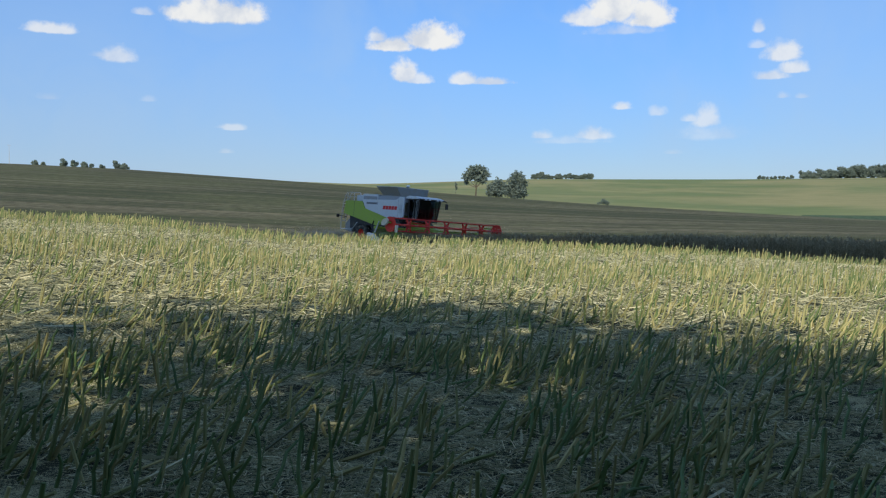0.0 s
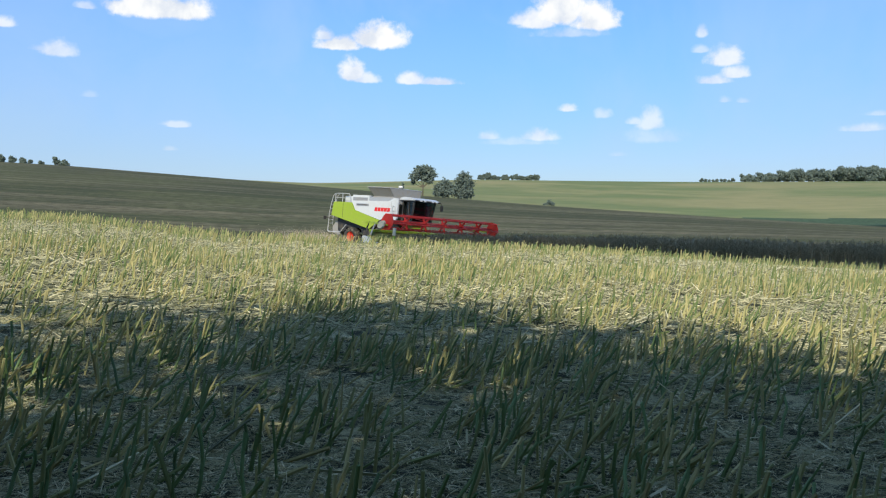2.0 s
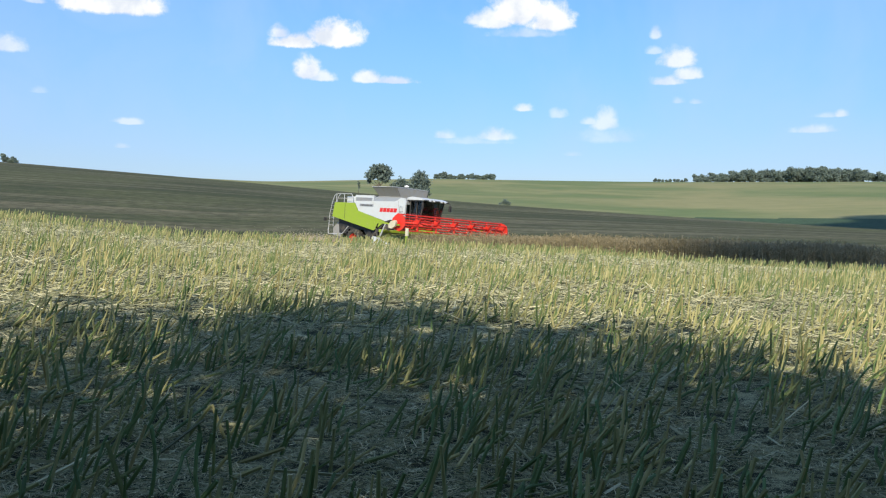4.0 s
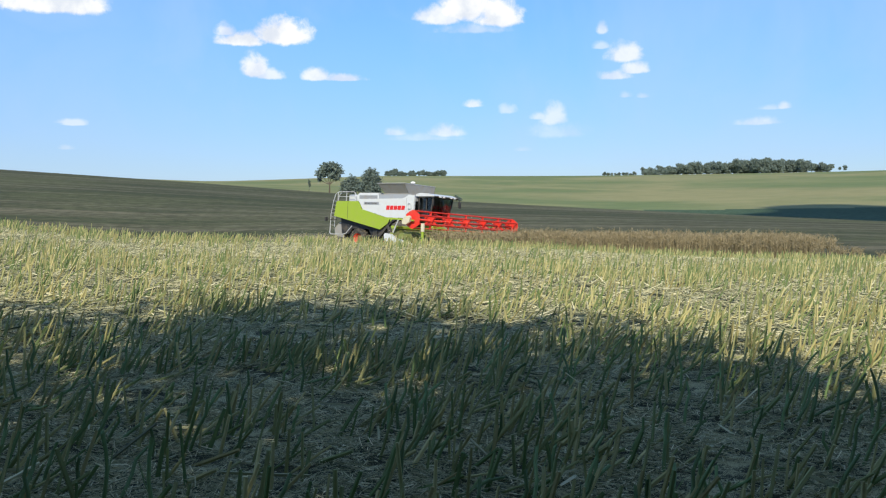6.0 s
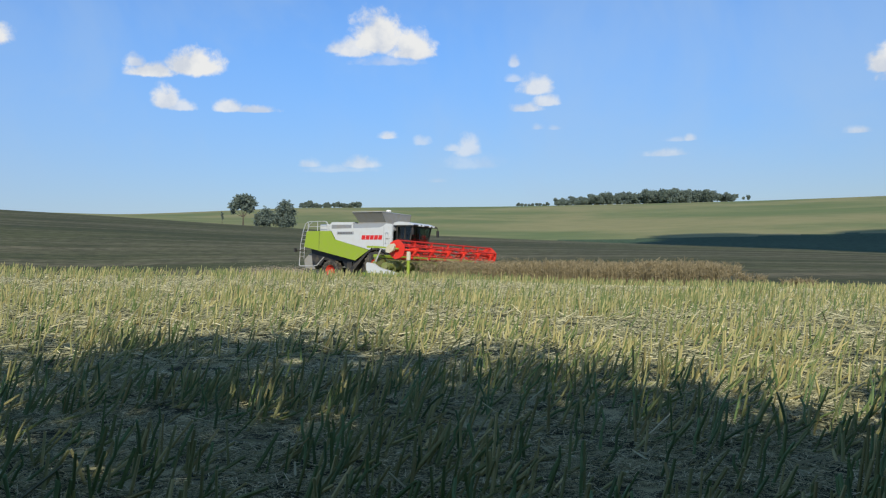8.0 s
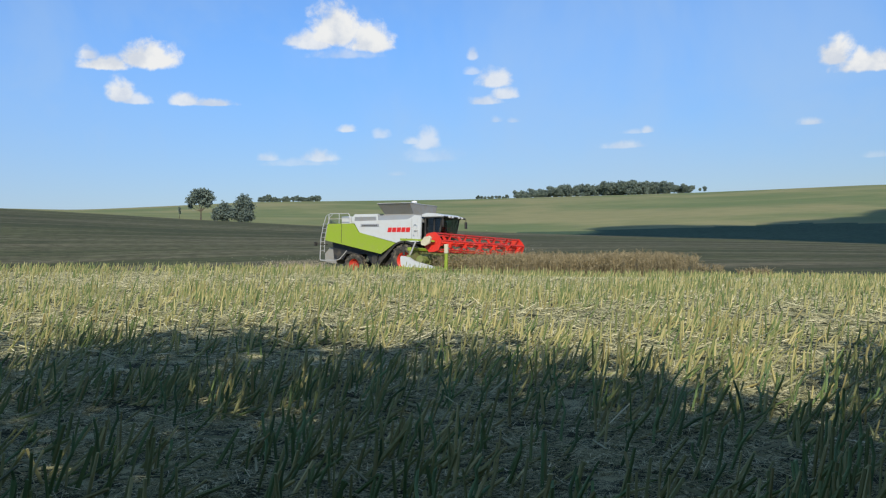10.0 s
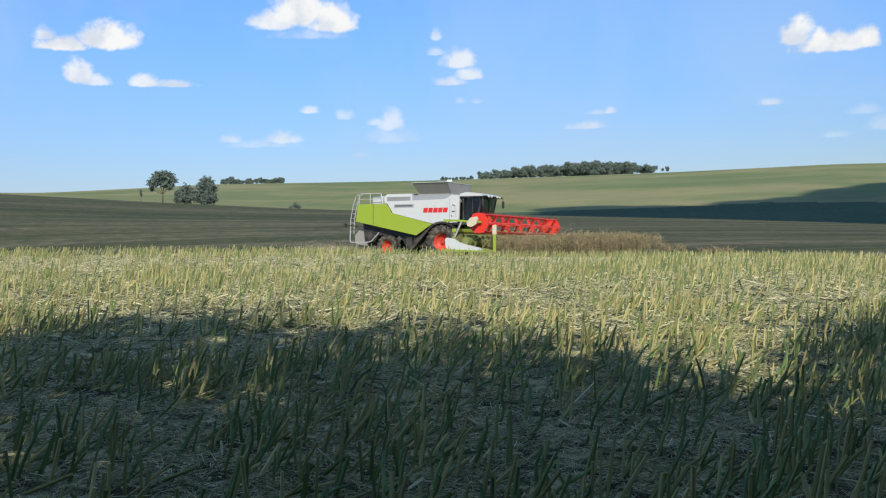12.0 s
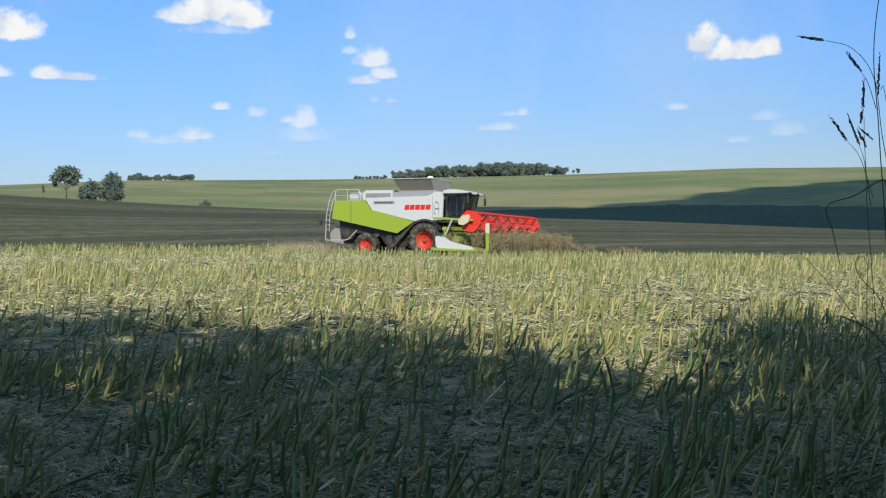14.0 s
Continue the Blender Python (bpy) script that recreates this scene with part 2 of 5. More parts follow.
def soil_material(name, colours, patch, grain, streak=0.0, bump=0.4, angle=0.0, size=0.05, lined=0.75, crumbs=0.55):
    """Ground: three colours mixed by large patches and fine crumbs, and streaks along the working direction."""
    mat = bpy.data.materials.new(name)
    mat.use_nodes = True
    n = Nodes(mat.node_tree)
    at = n.add("ShaderNodeNewGeometry").outputs["Position"]
    big, fine = n.noise(at, patch, 5, 0.62, 0.5), n.noise(at, grain, 6, 0.68)
    base = n.mix(n.ramp(big, 0.38, 0.64), (*colours[0], 1), (*colours[1], 1))
    if streak:
        turn = n.add("ShaderNodeMapping")
        turn.inputs["Rotation"].default_value = (0, 0, radians(angle))
        turn.inputs["Scale"].default_value = (0.04, 1.0, 1.0)
        n.link(at, turn.inputs[0])
        lines = n.noise(turn.outputs[0], streak, 4, 0.65)
        base = n.mix(n.ramp(lines, 0.44, 0.66, 0.0, lined), base, (*colours[2], 1))
    base = n.mix(n.ramp(fine, 0.40, 0.62, 0.0, crumbs), base, tuple(c * 0.5 for c in colours[0]) + (1,))
    shader = n.add("ShaderNodeBsdfPrincipled")
    n.link(base, shader.inputs["Base Color"])
    shader.inputs["Roughness"].default_value, shader.inputs["Specular IOR Level"].default_value = 0.95, 0.1
    b = n.add("ShaderNodeBump")
    b.inputs["Strength"].default_value, b.inputs["Distance"].default_value = bump, size
    n.link(fine, b.inputs["Height"])
    n.link(b.outputs[0], shader.inputs["Normal"])
    n.link(shader.outputs[0], n.add("ShaderNodeOutputMaterial").inputs[0])
    return mat


def straw_material():
    """Dark crumbly soil, blackened for gap shade, under a patchy cover of chopped straw."""
    mat = bpy.data.materials.new("straw_covered_soil")
    mat.use_nodes = True
    n = Nodes(mat.node_tree)
    at = n.add("ShaderNodeNewGeometry").outputs["Position"]
    big, mid, fine = n.noise(at, 0.45, 5, 0.6, 0.6), n.noise(at, 3.2, 4, 0.6, 0.8), n.noise(at, 62.0, 3, 0.7, 1.5)
    # soil colour lowered to stand in for shade between the straw
    soil = n.mix(mid, (0.022, 0.027, 0.016, 1), (0.075, 0.078, 0.044, 1))
    straw = n.mix(big, (0.33, 0.345, 0.18, 1), (0.56, 0.54, 0.33, 1))
    straw = n.mix(n.ramp(mid, 0.45, 0.7, 0.0, 0.7), straw, (0.42, 0.39, 0.22, 1))
    cover = n.math("ADD", n.math("MULTIPLY", fine, 0.52), n.math("MULTIPLY", mid, 0.48))
    base = n.mix(n.ramp(cover, 0.49, 0.54), soil, straw)
    shader = n.add("ShaderNodeBsdfPrincipled")
    n.link(base, shader.inputs["Base Color"])
    shader.inputs["Roughness"].default_value, shader.inputs["Specular IOR Level"].default_value = 0.95, 0.1
    b = n.add("ShaderNodeBump")
    b.inputs["Strength"].default_value, b.inputs["Distance"].default_value = 0.9, 0.03
    n.link(cover, b.inputs["Height"])
    n.link(b.outputs[0], shader.inputs["Normal"])
    n.link(shader.outputs[0], n.add("ShaderNodeOutputMaterial").inputs[0])
    return mat


STRAW_SOIL = straw_material()
# dark worked soil; part of its darkness is cloud shade put into the colour
DARK_SHADED_SOIL = soil_material("dark_shaded_field", ((0.056, 0.066, 0.036), (0.086, 0.098, 0.048), (0.180, 0.162, 0.112)), 0.012, 0.6, 0.13, 0.3, 118, 0.3)
FAR_GREEN = soil_material("far_meadow", ((0.140, 0.185, 0.082), (0.260, 0.250, 0.128), (0.19, 0.205, 0.10)), 0.006, 0.06, 0.012, 0.2, 20, 0.3, 0.18, 0.14)
MAIZE = soil_material("maize_field", ((0.062, 0.104, 0.062), (0.074, 0.120, 0.070), (0.06, 0.10, 0.06)), 0.01, 0.4, 0.0, 0.5, 0, 0.5)

# ---- the land: one sheet out to the skyline ----
nx, nd = len(AZ) - 1, len(RING)
verts = [(0.0, 0.0, 0.0)]
for i in range(nx):
    for j in range(nd):
        verts.append((RING[j] * math.sin(AZ[i]), RING[j] * math.cos(AZ[i]), LAND[i, j]))
faces, slots = [], []
for i in range(nx):
    k = (i + 1) % nx
    faces.append((0, 1 + k * nd, 1 + i * nd))
    slots.append(0)
    edge = path_d[i] + 7
    maize = dark_d[i] * np.interp(math.degrees(AZ[i]), (16, 22, 36, 60), (1.35, 1.50, 1.90, 2.05))
    for j in range(nd - 1):
        faces.append((1 + i * nd + j, 1 + k * nd + j, 1 + k * nd + j + 1, 1 + i * nd + j + 1))
        d = RING[j]
        slots.append(0 if d < edge else 1 if d < dark_d[i] else 3 if d < maize and 12 < math.degrees(AZ[i]) < 70 else 2)
land = mesh_from("ground", verts, faces, True)
for m in (STRAW_SOIL, DARK_SHADED_SOIL, FAR_GREEN, MAIZE):
    land.materials.append(m)
land.polygons.foreach_set("material_index", slots)
tagged(new("ground", land), "rolling farmland: straw-littered stubble, dark worked soil with painted shade, green hills", "ground", kind="structure")

# ---- tools for building ----
def part(name, bm, mat, parent, label="", smooth=False):
    """Links a bmesh as one mesh object under a thing or a part."""
    bmesh.ops.recalc_face_normals(bm, faces=bm.faces)
    data = bpy.data.meshes.new(name)
    bm.to_mesh(data)
    bm.free()
    data.materials.append(mat)
    if smooth:
        data.shade_smooth()
    ob = new(name, data)
    ob.parent = parent
    return tagged(ob, label)


def box(bm, x0, x1, y0, y1, z0, z1):
    m = Matrix.Translation(((x0 + x1) / 2, (y0 + y1) / 2, (z0 + z1) / 2)) @ Matrix.Diagonal((x1 - x0, y1 - y0, z1 - z0, 1))
    bmesh.ops.create_cube(bm, size=1, matrix=m)
    return bm


def plate(bm, outline, y0, y1):
    """A plate whose outline is given in x and z, from y0 to y1."""
    a = [bm.verts.new((x, y0, z)) for x, z in outline]
    b = [bm.verts.new((x, y1, z)) for x, z in outline]
    bm.faces.new(a)
    bm.faces.new(b[::-1])
    for i in range(len(a)):
        k = (i + 1) % len(a)
        bm.faces.new((a[k], a[i], b[i], b[k]))
    return bm


def rounded(bm, size=0.03, segments=2):
    edges = [e for e in bm.edges if len(e.link_faces) == 2 and e.calc_face_angle(0) > 0.5]
    bmesh.ops.bevel(bm, geom=edges, offset=size, segments=segments, affect="EDGES", profile=0.5)
    return bm


def tube(bm, points, r, sides=8, r_end=None):
    """A round bar along a line of points."""
    points = [Vector(q) for q in points]
    rings, n = [], len(points)
    for i, q in enumerate(points):
        way = (points[min(i + 1, n - 1)] - points[max(i - 1, 0)]).normalized()
        side = way.orthogonal().normalized() if i == 0 else (side - way * side.dot(way)).normalized()
        up = way.cross(side)
        rr = r if r_end is None else r + (r_end - r) * i / (n - 1)
        rings.append([bm.verts.new(q + (side * math.cos(a) + up * math.sin(a)) * rr) for a in (2 * math.pi * k / sides for k in range(sides))])
    for a, b in zip(rings, rings[1:]):
        for k in range(sides):
            bm.faces.new((a[k], a[(k + 1) % sides], b[(k + 1) % sides], b[k]))
    bm.faces.new(rings[0][::-1])
    bm.faces.new(rings[-1])
    return bm


def turned(bm, profile, sides=32, at=(0, 0, 0)):
    """A body turned on the y axis from a line of radius and y; it closes on itself."""
    rings = [[bm.verts.new((at[0] + r * math.cos(2 * math.pi * k / sides), at[1] + y, at[2] + r * math.sin(2 * math.pi * k / sides)))
              for k in range(sides)] for r, y in profile]
    for a, b in zip(rings, rings[1:] + rings[:1]):
        for k in range(sides):
            bm.faces.new((a[k], a[(k + 1) % sides], b[(k + 1) % sides], b[k]))
    return bm


def fresh():
    return bmesh.new()

# ---- the combine harvester: x ahead, y to its left, the front axle over its origin ----
DUST = (0.30, 0.25, 0.17)
LIME = material("lime_paint", (0.285, 0.40, 0.026), 0.42, dirt=DUST, amount=0.14, coat=0.15)
WHITE = material("white_paint", (0.57, 0.605, 0.63), 0.38, dirt=(0.50, 0.46, 0.38), amount=0.25, coat=0.15)
RED = material("red_paint", (0.72, 0.032, 0.018), 0.45, dirt=(0.45, 0.10, 0.05), amount=0.3)
RED_PRINT = material("red_print", (0.62, 0.02, 0.02), 0.5)
BLACK = material("black_paint", (0.022, 0.023, 0.025), 0.55, dirt=(0.14, 0.12, 0.09), amount=0.5, scale=2)
GREY = material("grey_sheet", (0.29, 0.29, 0.28), 0.5, dirt=DUST, amount=0.35)
SLATE = material("slate_hood", (0.30, 0.33, 0.37), 0.42, dirt=DUST, amount=0.25)
STEEL = material("galvanised_steel", (0.58, 0.59, 0.60), 0.42, 0.3, dirt=DUST, amount=0.35)
RUBBER = material("tyre_rubber", (0.030, 0.029, 0.028), 0.85, dirt=(0.22, 0.19, 0.14), amount=0.9, scale=4, bump=0.3)
CREAM = material("cream_plastic", (0.62, 0.58, 0.44), 0.5, dirt=DUST, amount=0.3)
# dark stains here are dust plus wheel-arch shade painted into the colour
SHADED_RIM = material("dusty_shaded_red_rim", (0.62, 0.04, 0.02), 0.55, dirt=(0.16, 0.09, 0.06), amount=0.85, scale=3)
TROUGH = material("dusty_trough_sheet", (0.19, 0.23, 0.06), 0.55, dirt=DUST, amount=0.5)
SEAT_CLOTH = material("seat_cloth", (0.03, 0.03, 0.035), 0.9)
LENS = material("clear_lens", (0.85, 0.86, 0.86), 0.2)
GLASS = bpy.data.materials.new("tinted_glass")
GLASS.use_nodes = True
gl = Nodes(GLASS.node_tree)
pane_shader = gl.add("ShaderNodeBsdfPrincipled")
pane_shader.inputs["Base Color"].default_value = (0.30, 0.39, 0.42, 1)
pane_shader.inputs["Roughness"].default_value = 0.03
pane_shader.inputs["Transmission Weight"].default_value = 1.0
pane_shader.inputs["IOR"].default_value = 1.45
gl.link(pane_shader.outputs[0], gl.add("ShaderNodeOutputMaterial").inputs[0])

harvester = tagged(new("combine_harvester"), "white and lime green combine harvester cutting crop with red reel", "combine harvester")


def build_body(t):
    # dark lower machine: chassis, straw walker case, rear chopper, axles
    bm = plate(fresh(), [(-5.2, 1.05), (-5.35, 2.2), (-3.4, 1.75), (-1.7, 1.40), (-0.5, 2.0), (0.95, 2.05), (0.95, 1.15), (0.6, 0.75),
                         (-2.4, 0.62), (-2.9, 1.35), (-4.3, 1.35), (-4.5, 1.0)], -1.22, 1.22)
    part("chassis", rounded(bm, 0.05), BLACK, t, "dusty black chassis")
    bm = plate(fresh(), [(-5.15, 0.75), (-5.95, 0.85), (-6.0, 1.35), (-5.6, 1.75), (-5.15, 1.75)], -1.05, 1.05)
    part("straw_chopper", rounded(bm, 0.04), GREY, t, "grey straw chopper")
    bm = tube(fresh(), [(0, -1.3, 0.95), (0, 1.3, 0.95)], 0.2, 12)
    part("front_axle", bm, BLACK, t)
    bm = box(fresh(), -3.68, -3.42, -1.1, 1.1, 0.62, 0.88)
    part("rear_axle", rounded(bm), BLACK, t)
    for x0 in (-2.35, -1.9):
        part("side_box", rounded(box(fresh(), x0, x0 + 0.36, -1.42, -1.2, 0.72, 1.25), 0.03), BLACK, t)
    for s in (-1, 1):
        # lime rear panel with its swept front edge
        sweep = [(-3.62 + 0.30 * k / 6 + 0.10 * math.sin(k / 6 * 1.57), 3.16 - 0.52 * (k / 6) ** 1.3) for k in range(7)]
        outline = [(-5.60, 2.16), (-5.44, 3.10)] + [(-5.36, 3.16)] + sweep + [(-0.62, 1.98), (-1.62, 1.34)]
        lime = part("rear_panel", rounded(plate(fresh(), outline, s * 1.50, s * 1.62), 0.025), LIME, t, "lime green side panel")
        part("panel_seam", box(fresh(), -4.43, -4.405, s * 1.618, s * 1.626, 1.98, 3.12), BLACK, lime)
        # white front panel
        outline = [(-3.50, 3.17), (-3.14, 2.62), (-0.58, 2.00), (0.92, 2.06), (1.02, 2.2), (1.06, 3.30), (0.98, 3.58), (0.60, 3.60),
                   (0.36, 3.44), (0.10, 3.36), (-1.95, 3.32), (-3.50, 3.30)]
        white = part("side_panel", rounded(plate(fresh(), outline, s * 1.47, s * 1.60), 0.03), WHITE, t, "white side panel")
        # the maker's red mark as plain blocks, and the grey type plate
        for k in range(5):
            x = -1.20 + 0.31 * k if s < 0 else 0.32 - 0.31 * k
            lean = 0.05 if s < 0 else -0.05
            shapes = [[(0, 0), (0.27, 0), (0.27 + lean, 0.27), (lean, 0.27)]]
            bm = fresh()
            for shape in shapes:
                plate(bm, [(x + (a if s < 0 else -a), 2.62 + b) for a, b in shape], s * 1.602, s * 1.608)
            part("red_mark", bm, RED_PRINT, white, "red block mark")
        badge = part("type_plate", rounded(box(fresh(), -3.05, -1.78, s * 1.60, s * 1.625, 2.95, 3.12), 0.01), SLATE, white, "grey type plate")
        for k in range(9):
            part("dark_bar", box(fresh(), -2.95 + 0.12 * k, -2.87 + 0.12 * k, s * 1.627, s * 1.631, 2.99, 3.07), BLACK, badge)
        part("panel_seam", box(fresh(), 0.44, 0.46, s * 1.600, s * 1.605, 2.1, 3.4), GREY, white)
        handle = [(0.62, s * 1.62, 2.40), (0.62, s * 1.68, 2.45), (0.60, s * 1.68, 2.98), (0.70, s * 1.68, 3.10), (0.84, s * 1.68, 3.02), (0.84, s * 1.62, 2.4)]
        part("grab_handle", tube(fresh(), handle, 0.022, 6), WHITE, white)
        part("step", box(fresh(), 0.58, 0.88, s * 1.60, s * 1.66, 2.68, 2.71), GREY, white)
    # engine hood with louvres, hood of the grain tank
    hood = part("engine_hood", rounded(plate(fresh(), [(-3.78, 3.2), (-3.80, 3.52), (-3.62, 3.72), (-1.98, 3.72), (-1.98, 3.2)], -1.42, 1.42), 0.06, 3), WHITE, t, "white engine hood")
    for s in (-1, 1):
        grille = part("grille", box(fresh(), -3.60, -2.08, s * 1.42, s * 1.445, 3.30, 3.56), SLATE, hood, "grey louvred grille")
        for k in range(4):
            part("louvre", box(fresh(), -3.56, -2.12, s * 1.446, s * 1.462, 3.325 + 0.06 * k, 3.345 + 0.06 * k), GREY, hood)
    part("tank_hood", rounded(plate(fresh(), [(-1.95, 3.2), (-1.95, 3.52), (-1.85, 3.62), (0.55, 3.62), (0.90, 3.5), (0.95, 3.2)], -1.44, 1.44), 0.05), SLATE, t, "slate grey tank hood")
    lip = part("tank_rim", rounded(box(fresh(), -1.62, 0.55, -1.40, 1.40, 3.60, 3.68), 0.02), GREY, t)
    # flared grain tank extension, four folding sheets
    low = [(-1.50, -1.34), (0.42, -1.34), (0.42, 1.34), (-1.50, 1.34)]
    top = [(-1.74, -1.90), (0.46, -1.90), (0.44, 1.44), (-1.74, 1.60)]
    for k in range(4):
        a, b = k, (k + 1) % 4
        bm = fresh()
        shift = Vector(((low[a][1] - low[b][1]), (low[b][0] - low[a][0]), 0)).normalized() * 0.025
        ring = [Vector((*low[a], 3.66)), Vector((*low[b], 3.66)), Vector((*top[b], 4.30)), Vector((*top[a], 4.30))]
        vs = [bm.verts.new(q) for q in ring] + [bm.verts.new(q + shift) for q in ring]
        for f in ((0, 1, 2, 3), (7, 6, 5, 4), (0, 4, 5, 1), (1, 5, 6, 2), (2, 6, 7, 3), (3, 7, 4, 0)):
            bm.faces.new([vs[i] for i in f])
        sheet = part("tank_sheet", bm, GREY, t, "grey folding tank extension")
        part("tank_edge", tube(fresh(), [ring[3], ring[2]], 0.022, 6), STEEL, sheet)
    lamp = part("work_lamp", rounded(box(fresh(), -0.42, -0.28, -0.06, 0.06, 4.05, 4.42), 0.01), BLACK, t)
    bm = fresh()
    bmesh.ops.create_uvsphere(bm, u_segments=14, v_segments=8, radius=0.13, matrix=Matrix.Translation((-0.32, 0, 4.47)) @ Matrix.Diagonal((1.5, 0.9, 0.7, 1)))
    part("lamp_glass", bm, LENS, lamp, "white lamp glass", True)
    # unloading auger folded along the left side
    part("unloading_auger", tube(fresh(), [(0.6, 1.75, 3.25), (-5.0, 1.78, 3.30), (-6.2, 1.78, 3.15)], 0.19, 14), WHITE, t, "", True)


def build_cab(t):
    frame_bm = fresh()
    for s in (-1, 1):
        tube(frame_bm, [(1.08, s * 1.10, 1.98), (1.08, s * 1.10, 3.52)], 0.05, 6)
        tube(frame_bm, [(1.66, s * 1.12, 1.98), (1.66, s * 1.12, 3.52)], 0.035, 6)
        tube(frame_bm, [(1.88, s * 1.02, 1.98), (2.16, s * 1.08, 3.52)], 0.05, 6)
        tube(frame_bm, [(1.08, s * 1.10, 2.02), (1.66, s * 1.12, 2.02), (1.90, s * 1.02, 2.02)], 0.05, 6)
    tube(frame_bm, [(1.90, -1.02, 2.02), (2.00, 0, 2.02), (1.90, 1.02, 2.02)], 0.06, 6)
    cab = part("cab", frame_bm, BLACK, t, "dark glazed cab")
    part("cab_floor", rounded(box(fresh(), 0.98, 1.95, -1.1, 1.1, 1.86, 2.0), 0.03), BLACK, cab)
    part("rear_wall", rounded(box(fresh(), 0.98, 1.06, -1.08, 1.08, 2.0, 3.5), 0.02), SEAT_CLOTH, cab)
    for s in (-1, 1):
        part("side_pane", plate(fresh(), [(1.11, 2.06), (1.64, 2.06), (1.64, 3.48), (1.11, 3.48)], s * 1.095, s * 1.105), GLASS, cab)
        part("front_side_pane", plate(fresh(), [(1.70, 2.06), (1.90, 2.06), (2.12, 3.48), (1.70, 3.48)], s * 1.065, s * 1.075), GLASS, cab)
    bm = fresh()
    vs = [bm.verts.new(q) for q in ((1.90, -1.0, 2.06), (2.02, 0, 2.06), (1.90, 1.0, 2.06), (2.16, 1.05, 3.48), (2.28, 0, 3.48), (2.16, -1.05, 3.48))]
    vt = [bm.verts.new(v.co + Vector((0.012, 0, 0))) for v in vs]
    for f in ((0, 1, 4, 5), (1, 2, 3, 4)):
        bm.faces.new([vs[i] for i in f])
        bm.faces.new([vt[i] for i in f[::-1]])
    for a, b in ((0, 1), (1, 2), (2, 3), (3, 4), (4, 5), (5, 0)):
        bm.faces.new((vs[b], vs[a], vt[a], vt[b]))
    part("windscreen", bm, GLASS, cab)
    roof = part("cab_roof", rounded(plate(fresh(), [(0.92, 3.52), (0.94, 3.66), (1.3, 3.74), (1.9, 3.70), (2.30, 3.58), (2.36, 3.52)], -1.28, 1.28), 0.035), WHITE, t, "white cab roof")
    part("sun_visor", rounded(plate(fresh(), [(1.2, 3.44), (2.30, 3.46), (2.50, 3.50), (2.46, 3.55), (1.2, 3.515)], -1.27, 1.27), 0.01), BLACK, roof, "black sun visor")
    for y in (-0.8, -0.4, 0.4, 0.8):
        part("headlight", rounded(box(fresh(), 2.44, 2.52, y - 0.1, y + 0.1, 3.46, 3.54), 0.01), LENS, roof)
    seat = rounded(box(fresh(), 1.15, 1.5, -0.25, 0.25, 2.35, 2.48), 0.03)
    rounded(box(seat, 1.10, 1.2, -0.24, 0.24, 2.48, 3.0), 0.02)
    part("driver_seat", seat, SEAT_CLOTH, cab)
    part("steering_column", tube(fresh(), [(1.85, 0, 2.0), (1.68, 0, 2.6)], 0.045, 8), BLACK, cab)
    for s in (-1, 1):
        arm = part("mirror_arm", tube(fresh(), [(2.2, s * 1.2, 3.50), (2.42, s * 1.45, 3.46), (2.42, s * 1.47, 3.30)], 0.022, 6), BLACK, t)
        part("mirror", rounded(box(fresh(), 2.38, 2.46, s * 1.36 - 0.02, s * 1.36 + 0.2 * s + 0.02, 2.92, 3.32), 0.02), BLACK, arm)
    # front platform and its rail
    part("cab_platform", rounded(box(fresh(), 0.5, 1.9, -1.62, -1.1, 1.92, 2.0), 0.02), BLACK, t)


